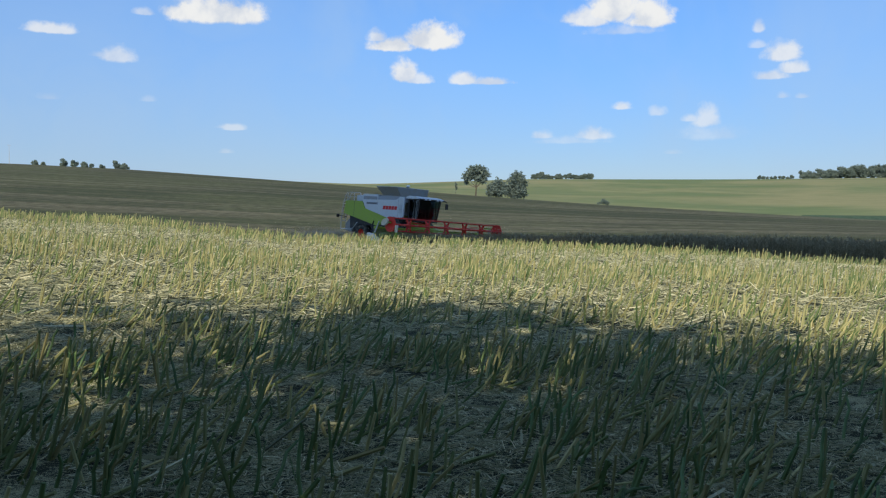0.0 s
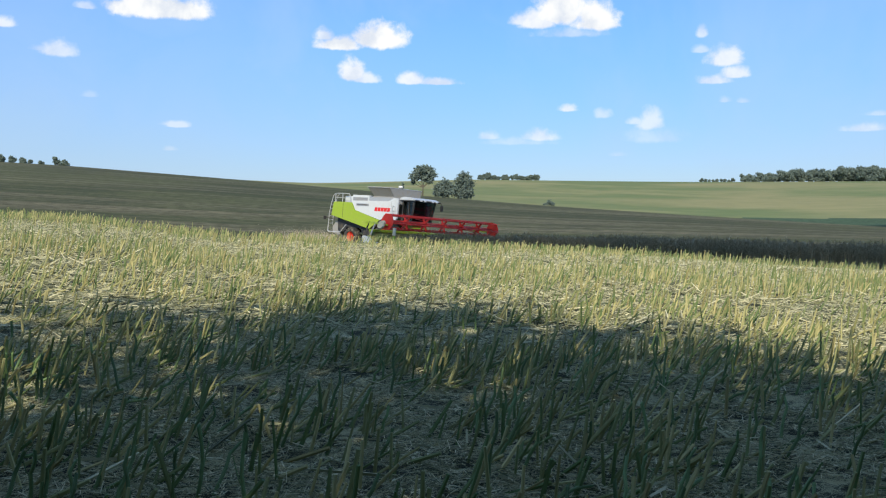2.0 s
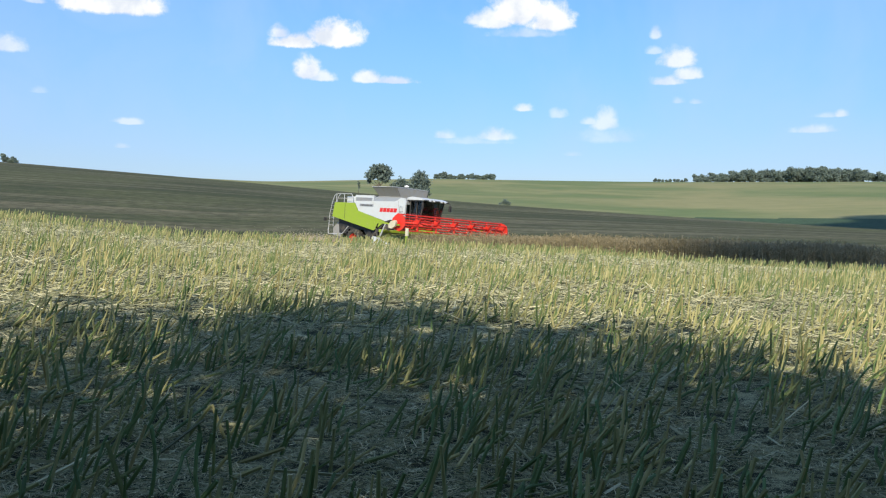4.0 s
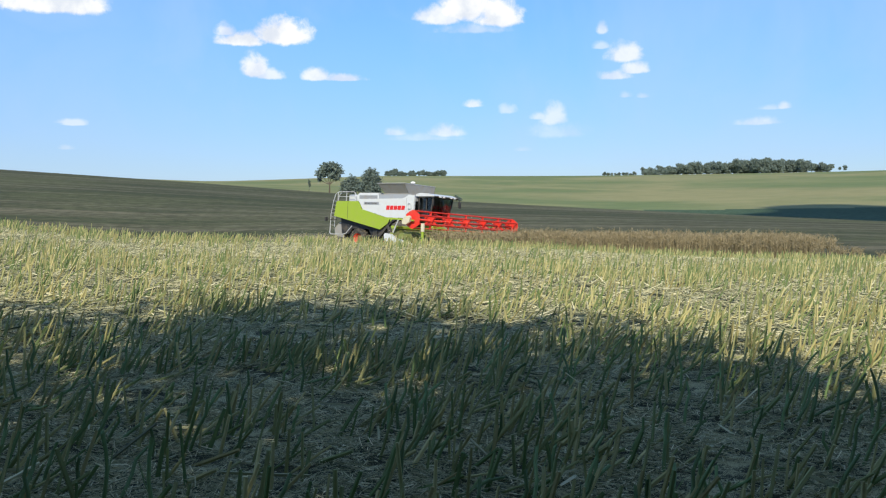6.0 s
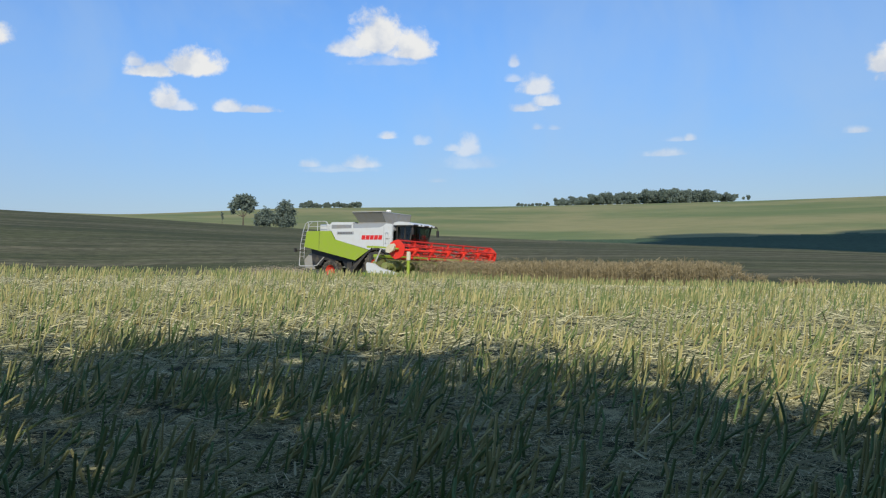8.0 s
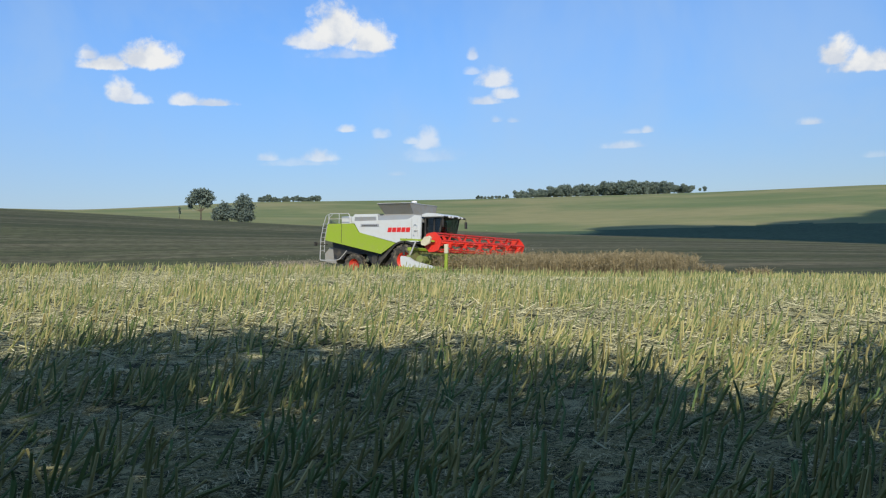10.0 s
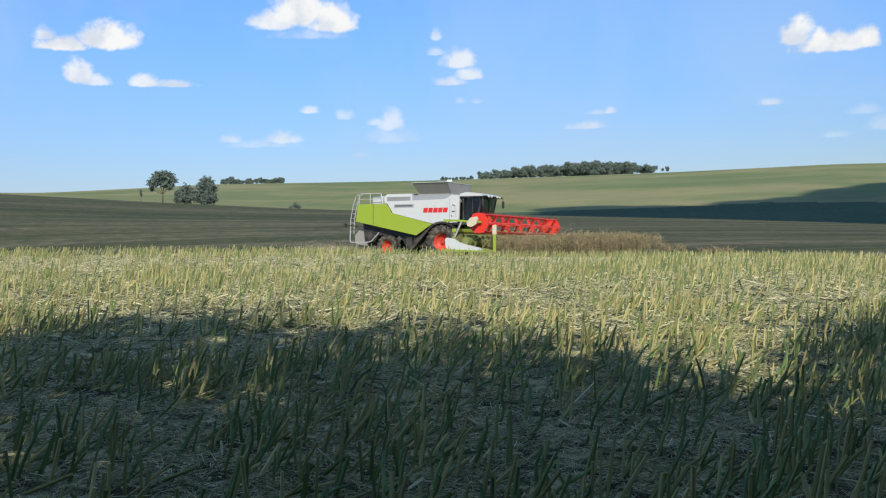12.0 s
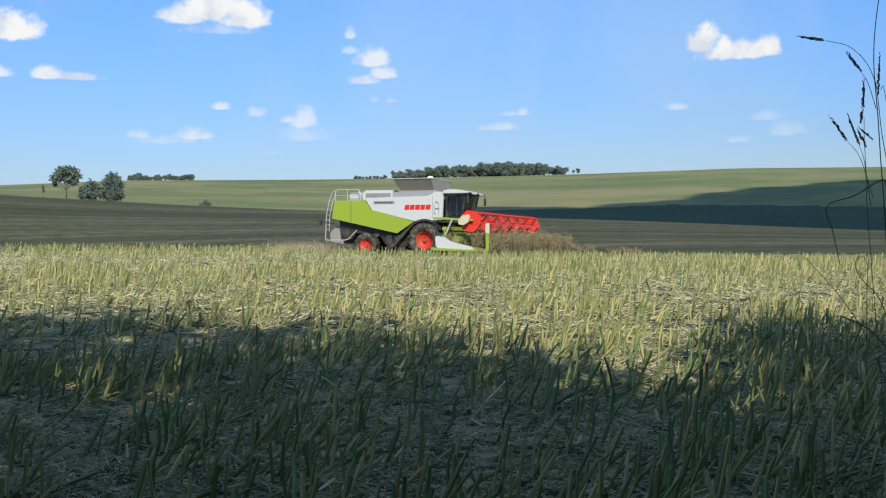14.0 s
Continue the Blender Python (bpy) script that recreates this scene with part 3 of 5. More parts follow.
def build_rear(t):
    for s in (-1, 1):
        bm = tube(fresh(), [(-5.50, s * 1.4, 3.15), (-5.50, s * 1.4, 3.72), (-5.40, s * 1.4, 3.78), (-4.1, s * 1.4, 3.78), (-4.0, s * 1.4, 3.70), (-3.95, s * 1.4, 3.16)], 0.026, 6)
        tube(bm, [(-5.50, s * 1.4, 3.46), (-3.97, s * 1.4, 3.46)], 0.018, 6)
        tube(bm, [(-4.75, s * 1.4, 3.16), (-4.75, s * 1.4, 3.78)], 0.02, 6)
        part("platform_rail", bm, STEEL, t, "grey tubular handrail")
    part("engine_deck", rounded(box(fresh(), -5.45, -3.7, -1.5, 1.5, 3.02, 3.15), 0.02), BLACK, t)
    case = part("cooler_box", rounded(box(fresh(), -4.75, -4.05, -1.15, -0.35, 3.15, 3.62), 0.05), WHITE, t, "white engine cooler box")
    part("exhaust_pipe", tube(fresh(), [(-4.2, 0.5, 3.1), (-4.2, 0.5, 3.7), (-4.35, 0.5, 3.82)], 0.07, 10), BLACK, t)
    part("filter_drum", tube(fresh(), [(-4.95, -0.2, 3.32), (-4.95, 0.9, 3.32)], 0.19, 14), GREY, t)
    ladder = fresh()
    for y in (-1.42, -1.0):
        tube(ladder, [(-5.52, y, 3.75), (-5.70, y, 3.62), (-5.88, y, 3.1), (-6.05, y, 2.3), (-6.08, y, 1.45)], 0.026, 6)
    for k in range(7):
        z = 1.55 + 0.27 * k
        x = -6.07 + max(0.0, z - 2.3) * 0.19
        tube(ladder, [(x, -1.42, z), (x, -1.0, z)], 0.02, 6)
    part("rear_ladder", ladder, STEEL, t, "steel rear ladder with handrails")
    bm = tube(fresh(), [(-6.1, -1.42, 1.02), (-6.0, -1.45, 0.94), (-4.9, -1.5, 0.94), (-4.62, -1.5, 1.0), (-4.1, -1.5, 1.52)], 0.034, 8)
    tube(bm, [(-6.1, -1.42, 1.02), (-6.08, -1.42, 1.5)], 0.03, 6)
    part("wheel_guard", bm, STEEL, t, "grey guard bar")
    for s in (-1, 1):
        arm = part("tail_lamp_arm", tube(fresh(), [(-5.7, s * 1.2, 1.9), (-6.25, s * 1.55, 1.95), (-6.3, s * 1.62, 1.95)], 0.03, 6), BLACK, t)
        part("tail_lamp", rounded(box(fresh(), -6.36, -6.26, s * 1.6 - 0.12, s * 1.6 + 0.12, 1.82, 2.06), 0.02), BLACK, arm)
    # mudguard over the front wheel, running down behind it as a step
    for s in (-1, 1):
        outer = [(1.14 * math.cos(a), 0.98 + 1.14 * math.sin(a)) for a in (radians(30 + 11 * k) for k in range(11))]
        inner = [(1.03 * math.cos(a), 0.98 + 1.03 * math.sin(a)) for a in (radians(140 - 11 * k) for k in range(11))]
        bm = plate(fresh(), outer + [(-2.25, 0.56), (-2.2, 0.40), (-1.9, 0.46)] + inner, s * 1.02, s * 1.70)
        part("mudguard", bm, BLACK, t, "black curved mudguard")


def wheel(t, r, wide, x, y, rim_r, lugs):
    """A tractor wheel: rim with a dished centre, tyre, and bar lugs in a chevron."""
    s = -1 if y < 0 else 1
    h = wide / 2
    bm = turned(fresh(), [(rim_r, -h * 0.8), (rim_r * 0.94, -h * 0.8), (rim_r * 0.90, -h * 0.3), (0.16, -h * 0.1), (0.10, -h * 0.1), (0.02, -h * 0.1),
                          (0.02, h * 0.1), (0.10, h * 0.1), (0.16, h * 0.1), (rim_r * 0.90, h * 0.3), (rim_r * 0.94, h * 0.8), (rim_r, h * 0.8)], 36)
    w_ob = part("wheel", bm, SHADED_RIM, t, "red wheel with muddy tyre", True)
    w_ob.location = (x, y, r)
    tyre = part("tyre", turned(fresh(), [(rim_r, -h * 0.85), (rim_r * 1.04, -h * 0.96), (r * 0.80, -h * 1.04), (r * 0.93, -h * 0.92), (r * 0.955, -h * 0.6), (r * 0.96, 0),
                                         (r * 0.955, h * 0.6), (r * 0.93, h * 0.92), (r * 0.80, h * 1.04), (rim_r * 1.04, h * 0.96), (rim_r, h * 0.85)], 40), RUBBER, w_ob, "black rubber tyre", True)
    bar = fresh()
    for k in range(lugs):
        for side in (-1, 1):
            a = 2 * math.pi * (k + (0.5 if side > 0 else 0)) / lugs
            m = Matrix.Rotation(a, 4, "Y") @ Matrix.Translation((0, side * h * 0.5, r * 0.962)) @ Matrix.Rotation(side * 0.75, 4, "Z")
            bmesh.ops.create_cube(bar, size=1, matrix=m @ Matrix.Diagonal((0.055, h * 1.15, r * 0.075, 1)))
    part("tread", bar, RUBBER, w_ob)
    nut = fresh()
    for k in range(10):
        a = 2 * math.pi * k / 10
        tube(nut, [(0.19 * math.cos(a), s * h * 0.05, 0.19 * math.sin(a)), (0.19 * math.cos(a), s * (h * 0.16 + 0.03), 0.19 * math.sin(a))], 0.018, 6)
    tube(nut, [(0, s * h * 0.1, 0), (0, s * (h * 0.3 + 0.06), 0)], 0.09, 12)
    part("hub", nut, SHADED_RIM, w_ob)
    return w_ob


REEL_X, REEL_Z, REEL_W = 3.95, 1.90, 5.48


def build_header(t):
    """The cutting table, twelve metres wide, and its feeder."""
    part("feeder_house", rounded(plate(fresh(), [(0.7, 1.75), (0.8, 1.05), (2.9, 0.50), (2.98, 1.20), (1.2, 1.9)], -0.72, 0.72), 0.04), LIME, t, "lime green feeder house")
    W = 5.76
    global table
    table = part("cutting_table", plate(fresh(), [(2.72, 0.42), (2.66, 1.48), (2.74, 1.48), (2.80, 0.62), (3.1, 0.50), (4.82, 0.47), (4.82, 0.43)], -W, W), TROUGH, t, "dusty olive cutting table")
    part("top_beam", rounded(box(fresh(), 2.58, 2.80, -W, W, 1.44, 1.62), 0.03), LIME, table, "lime top beam")
    knife = fresh()
    box(knife, 4.78, 4.88, -W, W, 0.44, 0.475)
    for k in range(118):
        y = -W + 0.05 + 0.1 * k
        v = [knife.verts.new(q) for q in ((4.88, y - 0.035, 0.46), (5.0, y, 0.455), (4.88, y + 0.035, 0.46), (4.88, y, 0.44))]
        knife.faces.new(v[:3])
        knife.faces.new((v[0], v[3], v[1]))
        knife.faces.new((v[1], v[3], v[2]))
    part("knife_bar", knife, STEEL, table)
    auger = tube(fresh(), [(3.28, -W + 0.1, 0.98), (3.28, W - 0.1, 0.98)], 0.20, 16)
    for s in (-1, 1):
        last = None
        for k in range(121):
            a, y = s * k * 0.42, s * (W - 0.15 - k * 0.043)
            pair = [auger.verts.new((3.28 + q * math.cos(a), y, 0.98 + q * math.sin(a))) for q in (0.19, 0.33)]
            if last:
                auger.faces.new((last[0], last[1], pair[1], pair[0]))
            last = pair
    part("intake_auger", auger, TROUGH, table, "dusty intake auger")
    for s in (-1, 1):
        y = s * (W + 0.02)
        part("end_plate", rounded(plate(fresh(), [(2.6, 0.45), (2.6, 1.22), (2.78, 1.22), (2.92, 0.86), (3.7, 0.72), (4.6, 0.60), (5.0, 0.50), (4.9, 0.40)], y, y + s * 0.06), 0.01), TROUGH, table, "dusty olive end plate")
        nose = plate(fresh(), [(2.40, 0.66), (2.36, 1.08), (2.44, 1.16), (2.80, 1.10), (3.06, 0.94), (3.35, 0.84), (4.10, 0.68), (4.34, 0.56), (4.32, 0.50), (2.6, 0.50)], y + s * 0.07, y + s * 0.34)
        part("crop_divider", rounded(nose, 0.06, 3), WHITE, table, "white plastic crop divider")
        part("divider_stripe", rounded(plate(fresh(), [(2.2, 0.46), (2.15, 0.60), (3.0, 0.56), (4.55, 0.50), (4.55, 0.42)], y + s * 0.09, y + s * 0.38), 0.02), LIME, table)
        post = part("side_knife", rounded(box(fresh(), 4.88, 5.04, y, y + s * 0.10, 0.42, 1.72 if s < 0 else 1.0), 0.02), LIME, table, "upright lime side knife")
        if s < 0:
            part("knife_guard", rounded(box(fresh(), 4.86, 5.06, y - s * 0.01, y + s * 0.12, 1.30, 1.78), 0.02), CREAM, post, "cream knife guard")
        arm = part("reel_arm", rounded(plate(fresh(), [(2.10, 1.98), (2.08, 2.10), (2.80, 2.08), (4.15, 1.99), (4.15, 1.90), (2.85, 1.98)], y - s * 0.20, y - s * 0.08), 0.02), LIME, table, "lime reel arm")
        part("lift_cylinder", tube(fresh(), [(2.72, y - s * 0.03, 1.15), (3.1, y - s * 0.03, 1.96)], 0.045, 8), STEEL, arm)
        cap = [(REEL_X - 0.46, 1.74), (REEL_X - 0.50, 1.92), (REEL_X - 0.30, 2.16), (REEL_X + 0.02, 2.22), (REEL_X + 0.10, 2.10), (REEL_X + 0.02, 1.84), (REEL_X - 0.22, 1.70)]
        part("drive_cap", rounded(plate(fresh(), cap, y - s * 0.05, y + s * 0.10), 0.03), CREAM, arm, "cream drive cover")
        for k in range(3):
            part("hose", tube(fresh(), [(2.2 + 0.05 * k, y - s * 0.25, 1.2), (2.1, y - s * (0.28 + 0.05 * k), 1.7), (2.4, y - s * 0.22, 2.1)], 0.022, 6), BLACK, arm)


def build_reel(t):
    """Six-bat pickup reel on stars, turned about its shaft."""
    shaft = tube(fresh(), [(0, -REEL_W, 0), (0, REEL_W, 0)], 0.075, 12)
    reel_ob = part("reel", shaft, RED, t, "bright red pickup reel", True)
    reel_ob.location = (REEL_X, 0, REEL_Z)
    stations = [-REEL_W, -3.75, -1.9, 0, 1.9, 3.75, REEL_W]
    for y in stations:
        end = abs(y) == REEL_W
        bm = fresh()
        outline = []
        for k in range(24):
            a = 2 * math.pi * k / 24
            rr = (0.56 if k % 4 == 0 else 0.52) if end else (0.54 if k % 4 == 0 else 0.17)
            outline.append((rr * math.cos(a), rr * math.sin(a)))
        if not end:
            outline = []
            for k in range(6):
                a = math.pi / 3 * k
                for da, rr in ((-0.13, 0.52), (0.13, 0.52), (0.33, 0.24), (0.72, 0.24)):
                    outline.append((rr * math.cos(a + da), rr * math.sin(a + da)))
        plate(bm, outline, y - 0.02, y + 0.02)
        part("reel_disc" if end else "reel_star", bm, RED, reel_ob)
    for k in range(6):
        a = math.pi / 3 * k
        x, z = 0.50 * math.cos(a), 0.50 * math.sin(a)
        bm = tube(fresh(), [(x, -REEL_W, z), (x, REEL_W, z)], 0.046, 8)
        part("bat", bm, RED, reel_ob)
        comb = fresh()
        for j in range(75):
            y = -REEL_W + 0.08 + 0.15 * j
            v = [comb.verts.new(q) for q in ((x, y - 0.012, z), (x, y + 0.012, z), (x * 1.34 + 0.10 * math.sin(a), y, z * 1.34 - 0.10 * math.cos(a)), (x * 1.02, y, z * 1.02 + 0.012))]
            comb.faces.new((v[0], v[1], v[2]))
            comb.faces.new((v[0], v[2], v[3]))
            comb.faces.new((v[1], v[3], v[2]))
        tagged(part("tine_row", comb, RED, reel_ob), kind="stuff")
    for s in (-1, 1):     # braces between the stars
        for k in range(3):
            a = math.pi * 2 / 3 * k + 0.5
            part("brace", tube(fresh(), [(0.46 * math.cos(a), s * 3.75, 0.46 * math.sin(a)), (0.2 * math.cos(a), s * 1.9, 0.2 * math.sin(a))], 0.018, 6), RED, reel_ob)
    return reel_ob


def build_chaff(t):
    """Chaff and dust blown out behind the chopper and round the knife: thousands of tiny flakes."""
    pick = np.random.default_rng(5)
    for n, centre, spread in ((60000, (-7.7, -0.3, 0.10), (1.5, 1.5, 0.30)), (2600, (4.6, 1.0, 1.3), (0.7, 3.2, 0.35))):
        at = pick.normal(size=(n, 3)) * np.array(spread) + np.array(centre)
        at[:, 2] = np.abs(at[:, 2])
        v = at[:, None] + pick.normal(size=(n, 4, 3)) * 0.012
        f = (np.array([[0, 1, 2], [0, 2, 3], [0, 3, 1], [1, 3, 2]])[None] + (np.arange(n) * 4)[:, None, None]).reshape(-1, 3)
        data = mesh_from("chaff", v.reshape(-1, 3).tolist(), f.tolist())
        data.materials.append(CHAFF)
        ob = new("chaff", data)
        ob.parent = t
        tagged(ob, "pale tan chaff and dust", kind="stuff")


CHAFF = plant_material("chaff", (0.60, 0.53, 0.41), (0.80, 0.72, 0.58), 0.9, 0.5)
build_body(harvester)
build_chaff(harvester)
build_cab(harvester)
for ob in bpy.data.objects:
    if ob.type == "MESH" and GLASS.name in ob.data.materials:
        ob.visible_shadow = False
build_rear(harvester)
build_header(harvester)
reel = build_reel(harvester)
front_wheels = [wheel(harvester, 0.96, 0.72, 0.0, s * 1.36, 0.50, 20) for s in (-1, 1)]
rear_wheels = [wheel(harvester, 0.68, 0.50, -3.55, s * 1.32, 0.36, 18) for s in (-1, 1)]

# ---- stubble, straw and standing crop ----
rng = np.random.default_rng(7)
STALKS = plant_material("rape_stubble", (0.132, 0.204, 0.072), (0.58, 0.52, 0.25), 0.7, 0.14, odd=(0.34, 0.30, 0.13))
LITTER = plant_material("chopped_straw", (0.32, 0.33, 0.185), (0.84, 0.79, 0.54), 0.75, 0.15, odd=(0.08, 0.10, 0.05))
RIPE = plant_material("ripe_rape", (0.225, 0.19, 0.11), (0.44, 0.37, 0.23), 0.8, 0.2)
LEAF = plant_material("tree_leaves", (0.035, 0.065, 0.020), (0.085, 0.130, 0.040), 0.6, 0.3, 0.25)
# distant foliage, with the haze of distance mixed into its pale bluish colour
HAZY_LEAF = plant_material("hazy_far_leaves", (0.125, 0.168, 0.150), (0.190, 0.240, 0.200), 0.7, 0.15, 0.0)
BARK = material("bark", (0.10, 0.08, 0.06), 0.9, dirt=(0.05, 0.05, 0.04), amount=0.6, bump=0.6)
GRASS = plant_material("wild_grass", (0.15, 0.21, 0.08), (0.36, 0.36, 0.20), 0.7, 0.35)
SEED = plant_material("grass_seed_heads", (0.52, 0.48, 0.44), (0.68, 0.63, 0.56), 0.8, 0.5)


def bars(name, feet, tops, r_low, r_top, sides=4):
    """One mesh of many straight tapered bars from feet to tops."""
    n = len(feet)
    way = tops - feet
    way /= np.linalg.norm(way, axis=1, keepdims=True)
    ref = np.where(np.abs(way[:, 2:3]) > 0.8, np.array([[1.0, 0, 0]]), np.array([[0, 0, 1.0]]))
    side = np.cross(way, ref)
    side /= np.linalg.norm(side, axis=1, keepdims=True)
    up = np.cross(way, side)
    spin = rng.uniform(0, 6.28, n)
    v = np.empty((n, 2 * sides, 3))
    for k in range(sides):
        a = spin + 2 * math.pi * k / sides
        out = side * np.cos(a)[:, None] + up * np.sin(a)[:, None]
        v[:, k] = feet + out * r_low[:, None]
        v[:, sides + k] = tops + out * r_top[:, None]
    quad = [(k, (k + 1) % sides, sides + (k + 1) % sides, sides + k) for k in range(sides)]
    base = (np.arange(n) * 2 * sides)[:, None, None]
    f = (np.array(quad)[None] + base).reshape(-1, 4).tolist()
    if sides == 4:
        f += (np.array([[[7, 6, 5, 4]]]) * 0 + np.array([[[4, 5, 6, 7]]]) + base).reshape(-1, 4).tolist()
    else:
        f += (np.array([[list(range(sides, 2 * sides))]]) + base).reshape(-1, sides).tolist()
    return mesh_from(name, v.reshape(-1, 3).tolist(), f)


def scatter(count, d0, d1, a0=-31.0, a1=54.0):
    """Even places in a ring sector of the field."""
    d = np.sqrt(rng.uniform(d0 * d0, d1 * d1, count))
    a = np.radians(rng.uniform(a0, a1, count))
    return d * np.sin(a), d * np.cos(a), d


def patchy(x, y, scale, seed=0.0):
    return np.array([noise.noise(Vector((a * scale, b * scale, seed))) for a, b in zip(x, y)])


def stubble(name, count, d0, d1, label, sides=4, thick=1.0, tall=1.0):
    x, y, d = scatter(count, d0, d1)
    thin = patchy(x, y, 0.55) + 0.35 * patchy(x, y, 1.9, 5.0)
    # drill rows run aslant across the field
    across = x * 0.78 + y * 0.62
    x, y = x - 0.78 * 0.75 * (across - np.round(across / 0.30) * 0.30), y - 0.62 * 0.75 * (across - np.round(across / 0.30) * 0.30)
    thin = thin + 0.36 * np.cos((y - 22.0) * 2 * math.pi / 17 + 1.1 * patchy(x, y, 0.10, 9.0)) * np.clip((d - 9) / 6, 0, 1)
    keep = rng.uniform(-0.62, 0.62, count) < thin * 1.25 + np.clip((np.degrees(np.arctan2(x, y)) - 5) * 0.006, -0.05, 0.25)
    x, y, d, thin = x[keep], y[keep], d[keep], thin[keep]
    n = len(x)
    h = np.clip(rng.normal(0.32, 0.07, n), 0.12, 0.50) * tall * (1 + 0.25 * thin)
    lean = np.radians(rng.normal(20, 14, n)) * (1 - 0.25 * (d > 20))
    flat = rng.uniform(0, 1, n) < (0.34 - 0.14 * (d > 14)) * (1.3 - thin)
    lean[flat] = np.radians(rng.uniform(38, 84, flat.sum()))
    head = rng.normal(0.1, 0.55, n)
    z = ground_z(x, y)
    feet = np.stack([x, y, z - 0.02], 1)
    tops = feet + np.stack([h * np.sin(lean) * np.cos(head), h * np.sin(lean) * np.sin(head), h * np.cos(lean) + 0.02], 1)
    r = rng.uniform(0.0065, 0.0135, n) * thick
    data = bars(name, feet, tops, r * 1.15, r * 0.85, sides)
    data.materials.append(STALKS)
    tagged(new(name, data), label, "stubble", kind="stuff")


stubble("near_stubble", 10500, 3.2, 17, "leaning cut rape stalks standing in tree shade", 5, 1.12, 0.86)
stubble("middle_stubble", 10000, 17, 30, "upright yellow-green cut rape stalks", 4, 1.2, 0.80)
stubble("far_stubble", 15000, 30, 49, "sunlit yellow-green cut rape stalks along the crest", 4, 1.3, 0.84)


def litter(name, count, d0, d1, long, wide, label, bare=0.0):
    x, y, d = scatter(count, d0, d1)
    keep = patchy(x, y, 1.5, 8.0) + 0.6 * patchy(x, y, 4.5, 3.0) > rng.uniform(-0.5, 0.1, count) + bare
    x, y, d = x[keep], y[keep], d[keep]
    count = len(x)
    z = ground_z(x, y) + rng.uniform(0.004, 0.05, count) * np.clip(0.6 + patchy(x, y, 0.9, 2.0), 0.1, 1.5)
    n = count
    size, head, tilt = rng.uniform(0.25, 1.0, n) ** 1.5 * long, rng.uniform(0, 6.28, n), rng.normal(0, 0.22, n)
    feet = np.stack([x, y, z], 1)
    tops = feet + size[:, None] * np.stack([np.cos(head) * np.cos(tilt), np.sin(head) * np.cos(tilt), np.abs(np.sin(tilt))], 1)
    r = rng.uniform(0.4, 1.0, n) * wide
    data = bars(name, feet, tops, r, r * 0.8, 3)
    data.materials.append(LITTER)
    tagged(new(name, data), label, "straw", kind="stuff")


litter("straw_litter", 190000, 3.0, 13, 0.115, 0.0040, "pale chopped straw lying between the stalks", 0.06)
litter("straw_scatter", 190000, 13, 40, 0.22, 0.0082, "pale chopped straw lying in the sun")
litter("fallen_stalks", 5200, 3.5, 34, 0.55, 0.013, "long fallen rape stalks lying on straw")


# ---- the nearest stalks one by one: six kinds, bent and cut aslant, some with a side shoot ----
def stalk_mesh(k):
    own = random.Random(60 + k)
    bm, h = fresh(), 0.30 + 0.035 * (k % 3)
    bend = [(0, 0, -0.03)]
    for q in range(1, 5):
        bend.append((own.uniform(-0.006, 0.006) * q, own.uniform(-0.006, 0.006) * q + 0.004 * q * q * (k % 2), h * q / 4))
    tube(bm, bend, 0.0122, 7, 0.0100)
    for v in bm.verts:
        if v.co.z > h * 0.95:
            v.co.z += v.co.x * own.uniform(0.3, 1.6)
    if k % 2:
        z = h * own.uniform(0.3, 0.6)
        tube(bm, [(0, 0, z), (0.03, 0.01, z + 0.05), (0.05, 0.015, z + own.uniform(0.1, 0.2))], 0.004, 5, 0.003)
    bmesh.ops.recalc_face_normals(bm, faces=bm.faces)
    data = bpy.data.meshes.new("stalk")
    bm.to_mesh(data)
    bm.free()
    data.materials.append(STALK_ONE)
    return data


STALK_ONE = material("rape_stalk", (0.17, 0.29, 0.105), 0.7, dirt=(0.46, 0.44, 0.22), amount=0.55, scale=5, grain=60, bump=0.2, vary=0.85)
stalk_kinds = [stalk_mesh(k) for k in range(6)]
bunch = bpy.data.objects["near_stubble"]
sx, sy, sd = scatter(290, 4.6, 10.5)
for k, (x, y, z) in enumerate(zip(sx, sy, ground_z(sx, sy))):
    ob = new("stalk", stalk_kinds[k % 6])
    ob.parent = bunch
    slant = random.gauss(17, 12) if random.random() > 0.14 else random.uniform(45, 78)
    ob.matrix_basis = pose(x, y, z, 0, slant, random.gauss(0, 40)) @ pose(0, 0, 0, 0, 0, random.uniform(0, 360)) @ Matrix.Diagonal((1, 1, random.uniform(0.65, 1.25), 1))


# ---- the strip of crop still standing before the harvester ----
START, AHEAD, RIGHT = Vector((-2.75, 72.6)), Vector((0.720, -0.694)), Vector((-0.694, -0.720))
PACE = 2.37
crop_slices = []


